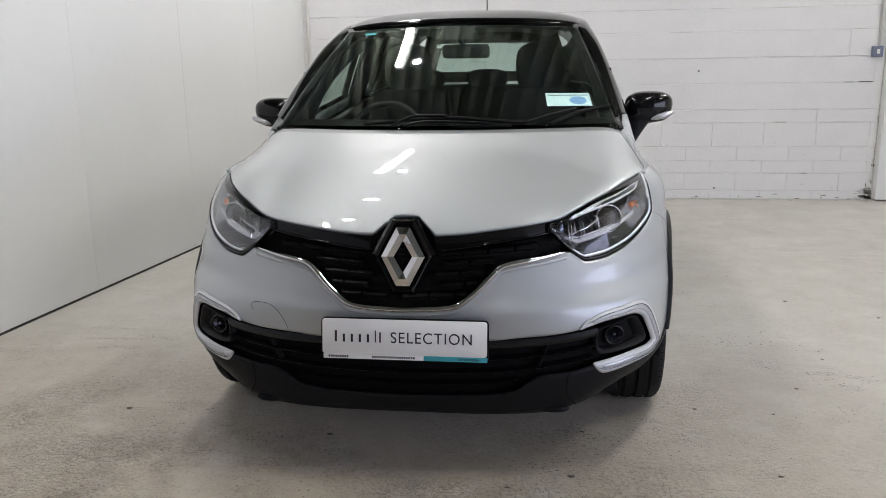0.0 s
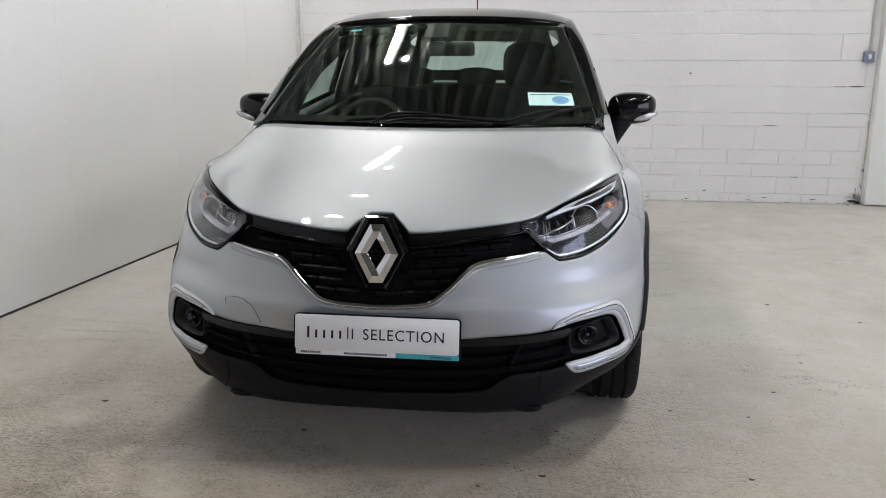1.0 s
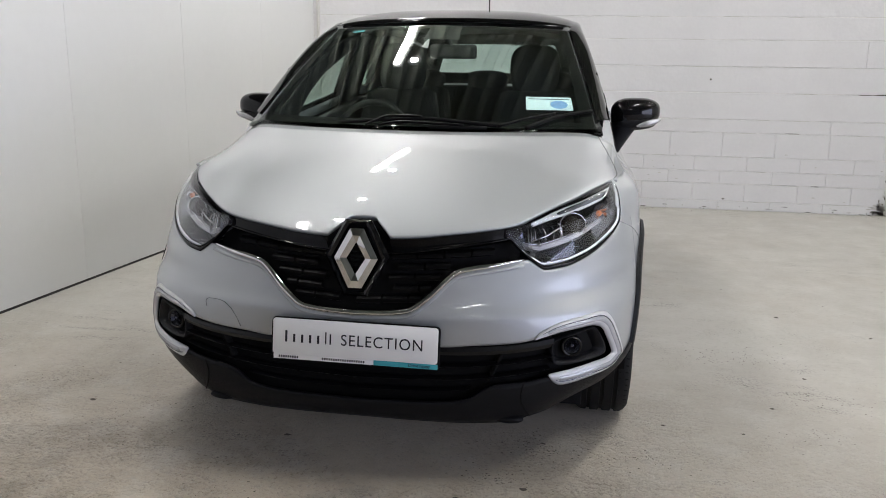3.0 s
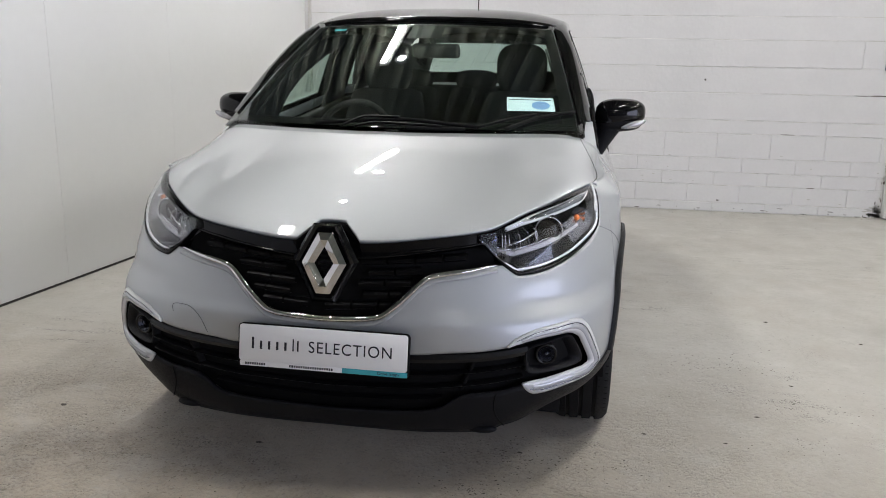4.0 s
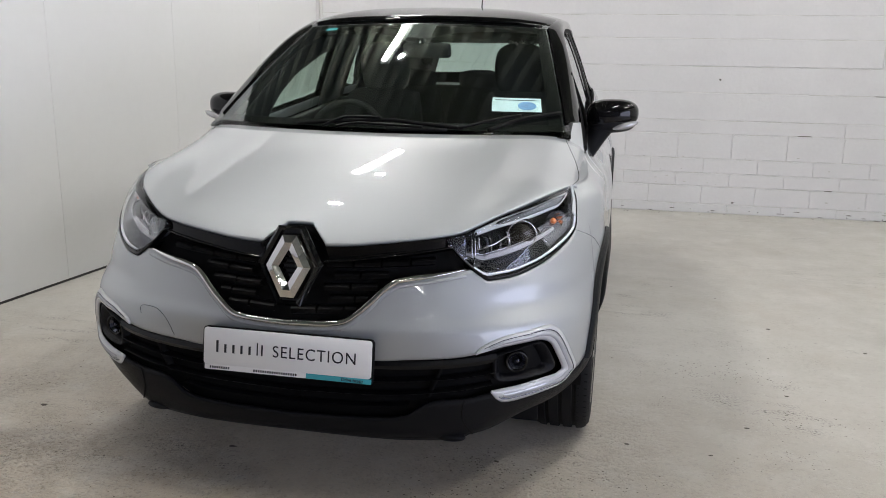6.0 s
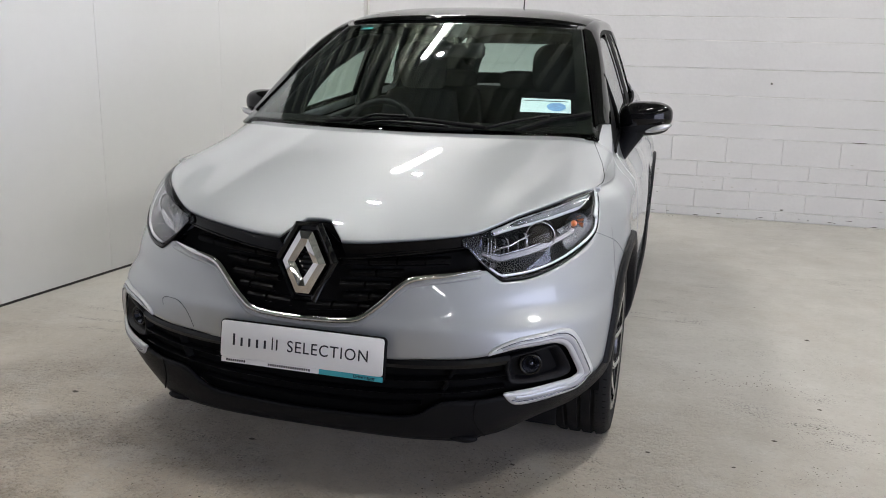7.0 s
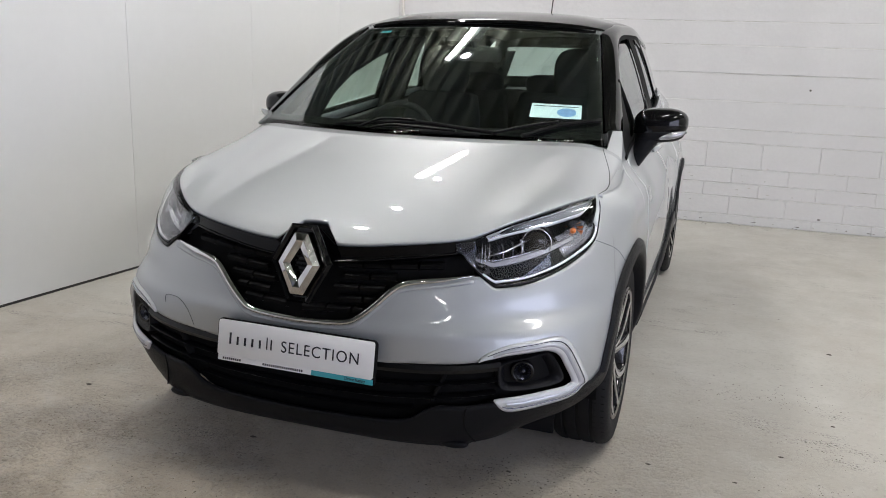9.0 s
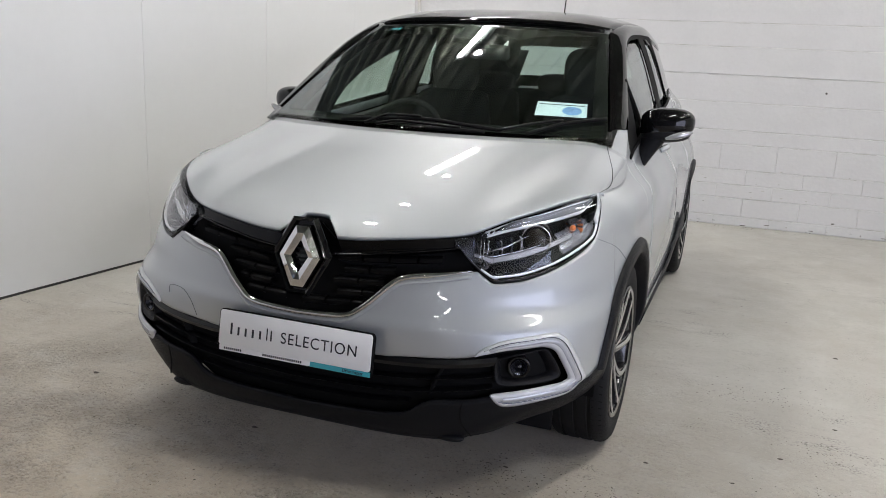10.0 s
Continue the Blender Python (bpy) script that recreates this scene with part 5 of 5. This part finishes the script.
wiper([(-0.235, 0.0), (-0.19, 0.035), (-0.132, 0.068), (-0.04, 0.072), (0.057, 0.071)], [(-0.40, 0.020), (-0.26, 0.040), (0.057, 0.068), (0.26, 0.050), (0.476, 0.023)])
wiper([(-0.16, 0.0), (-0.061, 0.029), (0.11, 0.024), (0.282, 0.014)], [(0.10, 0.010), (0.40, 0.008)])
wiper([(0.46, 0.012), (0.591, 0.064), (0.67, 0.088), (0.757, 0.11)], [(0.60, 0.012), (0.68, 0.055), (0.768, 0.097), (0.967, 0.149)])

# sticker inside the windscreen
def screen_patch(u0, u1, v0, v1, off):
    return grid([[screen(u, v, off) for v in steps(v0, v1, 3)] for u in steps(u0, u1, 6)])


st = part("paper_sticker", screen_patch(0.610, 0.872, 0.168, 0.272, -0.007), STICKER, ws, "pale blue paper sticker inside the glass")
part("sticker_line", screen_patch(0.624, 0.858, 0.251, 0.257, -0.0064), INK, st)
rows = [[screen(0.796 + 0.05 * f * math.cos(a), 0.212 + 0.032 * f * math.sin(a), -0.0064) for f in (0.02, 0.5, 1)] for a in steps(0, 2 * math.pi, 20)]
part("sticker_oval", grid(rows), STICKBLUE, st, "blue printed oval")
part("blue_tint_label", screen_patch(-0.79, -0.69, 0.903, 0.928, -0.007), TEAL, ws)

# ---- door mirrors ----
for s in (-1, 1):
    bm = bmesh.new()
    bmesh.ops.create_uvsphere(bm, u_segments=28, v_segments=18, radius=1)
    for v in bm.verts:
        x, y, z = v.co
        g = lambda q, e: math.copysign(abs(q) ** e, q)
        x, y, z = g(x, 0.72), g(y, 0.85), g(z, 0.72)
        fat = 1 - 0.16 * (x + 1) / 2 + (-0.10 * x if z < 0 else 0)
        y = y * (0.085 if y < 0 else 0.03)
        v.co = (s * (0.108 * x), y + 0.035 * (x + 1) / 2, 0.072 * z * fat + 0.006 * x)
    mir = part("door_mirror", bm, GLOSS, car, "glossy black door mirror")
    mir.location = (s * 0.870 + 0.006, 1.47, 1.087 + 0.006 * s)
    bm = bmesh.new()
    bmesh.ops.create_uvsphere(bm, u_segments=28, v_segments=14, radius=1)
    for v in bm.verts:
        x, y, z = v.co
        g = lambda q, e: math.copysign(abs(q) ** e, q)
        x, y, z = g(x, 0.75), g(y, 0.85), g(z, 0.7)
        v.co = (s * (0.100 * x - 0.004), y * (0.082 if y < 0 else 0.03) + 0.03 * (x + 1) / 2, 0.036 * z - 0.046 + 0.014 * (x + 1) / 2)
    part("lower_shell", bm, PLASTIC, mir, "matt black lower shell")
    pts = [(s * (0.005 + 0.10 * k / 8), -0.074 + 0.035 * (k / 8) ** 2, -0.052 + 0.028 * k / 8) for k in range(9)]
    part("side_indicator", tube(pts, [0.004, 0.008, 0.011, 0.013, 0.014, 0.014, 0.013, 0.010, 0.005], 8, 1.0), INDICATOR, mir, "clear white side indicator")
    rows = []
    for f in steps(0, 1, 8):
        cx, cy, cz = -0.040 - 0.048 * f ** 0.8, -0.02 - 0.03 * f, -0.05 - 0.15 * f
        rx, ry = 0.052 * (1 - f) ** 1.1 + 0.006, 0.045 * (1 - 0.5 * f)
        rows.append([(s * (cx + rx * math.cos(2 * math.pi * k / 12)), cy + ry * math.sin(2 * math.pi * k / 12), cz) for k in range(12)])
    part("foot", grid(rows, close_v=True), PLASTIC, mir, "black mirror foot")

# ---- wheels ----
def wheel():
    w = new("wheel")
    prof = [(0.225, -0.085), (0.25, -0.096), (0.28, -0.1005), (0.305, -0.097), (0.320, -0.085), (0.327, -0.072)]
    for g in (-0.045, 0.0, 0.045):
        prof += [(0.329, g - 0.008), (0.321, g - 0.006), (0.321, g + 0.006), (0.329, g + 0.008)]
    prof += [(0.327, 0.072), (0.320, 0.085), (0.305, 0.097), (0.28, 0.1005), (0.25, 0.096), (0.232, 0.085)]
    tyre = part("tyre", lathe(prof, 96), RUBBER, w, "black ribbed tyre", flat_angle=35)
    bm = bmesh.new()
    for k in range(72):
        a = 2 * math.pi * k / 72
        for y0, y1 in ((-0.088, -0.055), (0.055, 0.088)):
            vs = []
            for dx, dr, da in ((y0, 0.3205 if abs(y0) > 0.08 else 0.3292, 0), (y1, 0.3205 if abs(y1) > 0.08 else 0.3292, 0), (y1, 0.3205 if abs(y1) > 0.08 else 0.3292, 0.012), (y0, 0.3205 if abs(y0) > 0.08 else 0.3292, 0.012)):
                vs.append(bm.verts.new((dx, (dr + 0.0006) * math.cos(a + da + dx * 0.6), (dr + 0.0006) * math.sin(a + da + dx * 0.6))))
            bm.faces.new(vs)
    tagged(part("tread_cuts", bm, DARK, tyre, smooth=False), kind="stuff")
    rim = part("rim", lathe([(0.228, 0.088), (0.222, 0.090), (0.215, 0.080), (0.205, 0.05), (0.20, -0.07), (0.222, -0.085)], 64), RIMBLACK, w, "black alloy rim")
    part("rim_lip", lathe([(0.236, 0.086), (0.239, 0.095), (0.234, 0.0985), (0.222, 0.094)], 64), RIMBLACK, rim, "black rim edge")
    part("brake_disc", lathe([(0.03, 0.0), (0.135, 0.0), (0.135, 0.02), (0.03, 0.02)], 40), SATIN, rim)
    part("hub_cap", lathe([(0.0, 0.072), (0.022, 0.071), (0.030, 0.064), (0.040, 0.060), (0.052, 0.045)], 32), RIMBLACK, rim)
    for k in range(5):
        base = 2 * math.pi * k / 5
        for side in (-1, 1):
            rows, face = [], []
            for f in steps(0, 1, 8):
                r = 0.035 + 0.187 * f
                a = base + side * (0.12 + 0.24 * f ** 1.6) + 0.30 * f * f
                wd = 0.020 - 0.002 * f + 0.008 * f ** 6
                dpt = 0.070 + 0.024 * f
                c, sn = math.cos(a), math.sin(a)
                pt = lambda o, x: (x, r * c - o * sn, r * sn + o * c)
                rows.append([pt(-wd, dpt - 0.035), pt(-wd * 0.9, dpt - 0.003), pt(wd * 0.9, dpt - 0.003), pt(wd, dpt - 0.035)])
                face.append([pt(-wd * 0.58 * (0.35 + 0.65 * f), dpt), pt(0, dpt + 0.002), pt(wd * 0.58 * (0.35 + 0.65 * f), dpt)])
            sp = part("spoke", grid(rows), RIMBLACK, rim, flat_angle=40)
            part("spoke_face", grid(face), ALLOY, rim, "machined bright spoke face")
    return w


first = wheel()
first.parent = car
tagged(first, "alloy wheel with black tyre and twin machined spokes")
first.location = (0.772, FRONT_AXLE, WHEEL_R)
for x, y in ((0.750, REAR_AXLE), (-0.772, FRONT_AXLE), (-0.750, REAR_AXLE)):
    c = copy_thing(first, pose(x, y, WHEEL_R, rx=25 if y > 1 else 10, rz=0 if x > 0 else 180))

# ---- cabin ----
part("cabin_floor", box(bmesh.new(), (-0.68, 1.02, 0.27), (0.68, 3.9, 0.33), 0.02), TRIM, car)
rows = []
for u in steps(-1, 1, 24):
    bulge = 0.035 * math.exp(-((u + 0.5) / 0.28) ** 2)
    rows.append([(0.70 * u, y, z + (bulge if i in (2, 3) else 0)) for i, (y, z) in enumerate(((0.98 + 0.11 * u * u, 1.020), (1.15, 1.010), (1.35, 1.005), (1.48, 0.985), (1.54, 0.93), (1.50, 0.70), (1.42, 0.40)))])
part("dashboard", grid(rows), TRIM, car, "dark grey dashboard", thick=0.01)
wheel_c = Vector((-0.37, 1.66, 0.93))
ringp = [wheel_c + Vector((0.182 * math.cos(a), 0.07 * math.sin(a) + 0.0, 0.168 * math.sin(a))) for a in steps(0, 2 * math.pi, 36)]
stw = part("steering_wheel", tube(ringp, 0.016, 8), TRIM, car, "dark steering wheel")
bm = bmesh.new()
box(bm, (-0.07, -0.02, -0.05), (0.07, 0.03, 0.05), 0.02)
o = part("wheel_hub", bm, TRIM, stw)
o.location = wheel_c
for a in (0, math.pi, -math.pi / 2):
    part("wheel_spoke", tube([wheel_c, wheel_c + Vector((0.175 * math.cos(a), 0.065 * math.sin(a), 0.16 * math.sin(a)))], 0.014, 6), TRIM, stw)


def seat(x, y, wide_, back_h, head=True, tall=1.0):
    s_ = part("seat", box(bmesh.new(), (-wide_ / 2, -0.28, 0.40), (wide_ / 2, 0.28, 0.58), 0.06, 3), FABRIC, car, "dark cloth seat")
    s_.location = (x, y, 0)
    rows = []
    for f in steps(0, 1, 10):
        z = 0.52 + back_h * f
        w = wide_ / 2 * (1 - 0.22 * f ** 3)
        yy = 0.20 + 0.18 * f
        n = 20
        rows.append([(w * math.copysign(abs(math.cos(2 * math.pi * k / n)) ** 0.5, math.cos(2 * math.pi * k / n)), yy + 0.065 * (1 - 0.3 * f) * math.copysign(abs(math.sin(2 * math.pi * k / n)) ** 0.6, math.sin(2 * math.pi * k / n)), z) for k in range(n)])
    rows.append([((p[0]) * 0.75, 0.38 + (p[1] - 0.38) * 0.6, p[2] + 0.02) for p in rows[-1]])
    part("seat_back", grid(rows, close_v=True), FABRIC, s_)
    bmc = bmesh.new()
    bmc.faces.new([bmc.verts.new(p) for p in rows[-1]])
    part("seat_back_top", bmc, FABRIC, s_)
    if head:
        bmh = bmesh.new()
        bmesh.ops.create_uvsphere(bmh, u_segments=24, v_segments=16, radius=1)
        for v in bmh.verts:
            g = lambda q, e: math.copysign(abs(q) ** e, q)
            v.co = (0.135 * g(v.co.x, 0.7) * (1 + 0.08 * v.co.z), 0.055 * g(v.co.y, 0.8), 0.115 * tall * g(v.co.z, 0.7))
        o = part("headrest", bmh, FABRIC, s_)
        o.location = (0, 0.40, 0.52 + back_h + 0.10 * tall)
        for d in (-0.05, 0.05):
            part("headrest_post", tube([(d, 0.385, 0.50 + back_h), (d, 0.395, 0.60 + back_h)], 0.007, 6), SATIN, s_)
    return s_


seat(0.37, 1.95, 0.50, 0.60, True, 1.25)
seat(-0.37, 1.95, 0.50, 0.60, True, 1.25)
for x in (-0.42, 0.0, 0.42):
    seat(x, 2.85, 0.42, 0.58, True, 0.6)
for s in (-1, 1):
    part("door_card", side_patch(lambda y: 0.35, lambda y: shoulder(y) - 0.005, 1.15, 3.05, 30, 4, -0.09, s), TRIM, car, thick=0.03)
rv = part("rear_view_mirror", box(bmesh.new(), (-0.115, -0.02, -0.033), (0.115, 0.02, 0.033), 0.018, 3), TRIM, car, "interior rear view mirror")
rv.location, rv.rotation_euler = (0.035, 1.62, 1.345), (radians(12), 0, radians(-8))
part("mirror_stalk", tube([(0.03, 1.62, 1.36), (0, 1.60, 1.43)], 0.012, 6), TRIM, car)
part("parcel_shelf", box(bmesh.new(), (-0.62, 3.22, 0.35), (0.62, 3.28, 1.130), 0.02), TRIM, car)
part("sensor_pod", box(bmesh.new(), (-0.04, 1.56, 1.40), (0.04, 1.62, 1.43), 0.012, 2), TRIM, car)
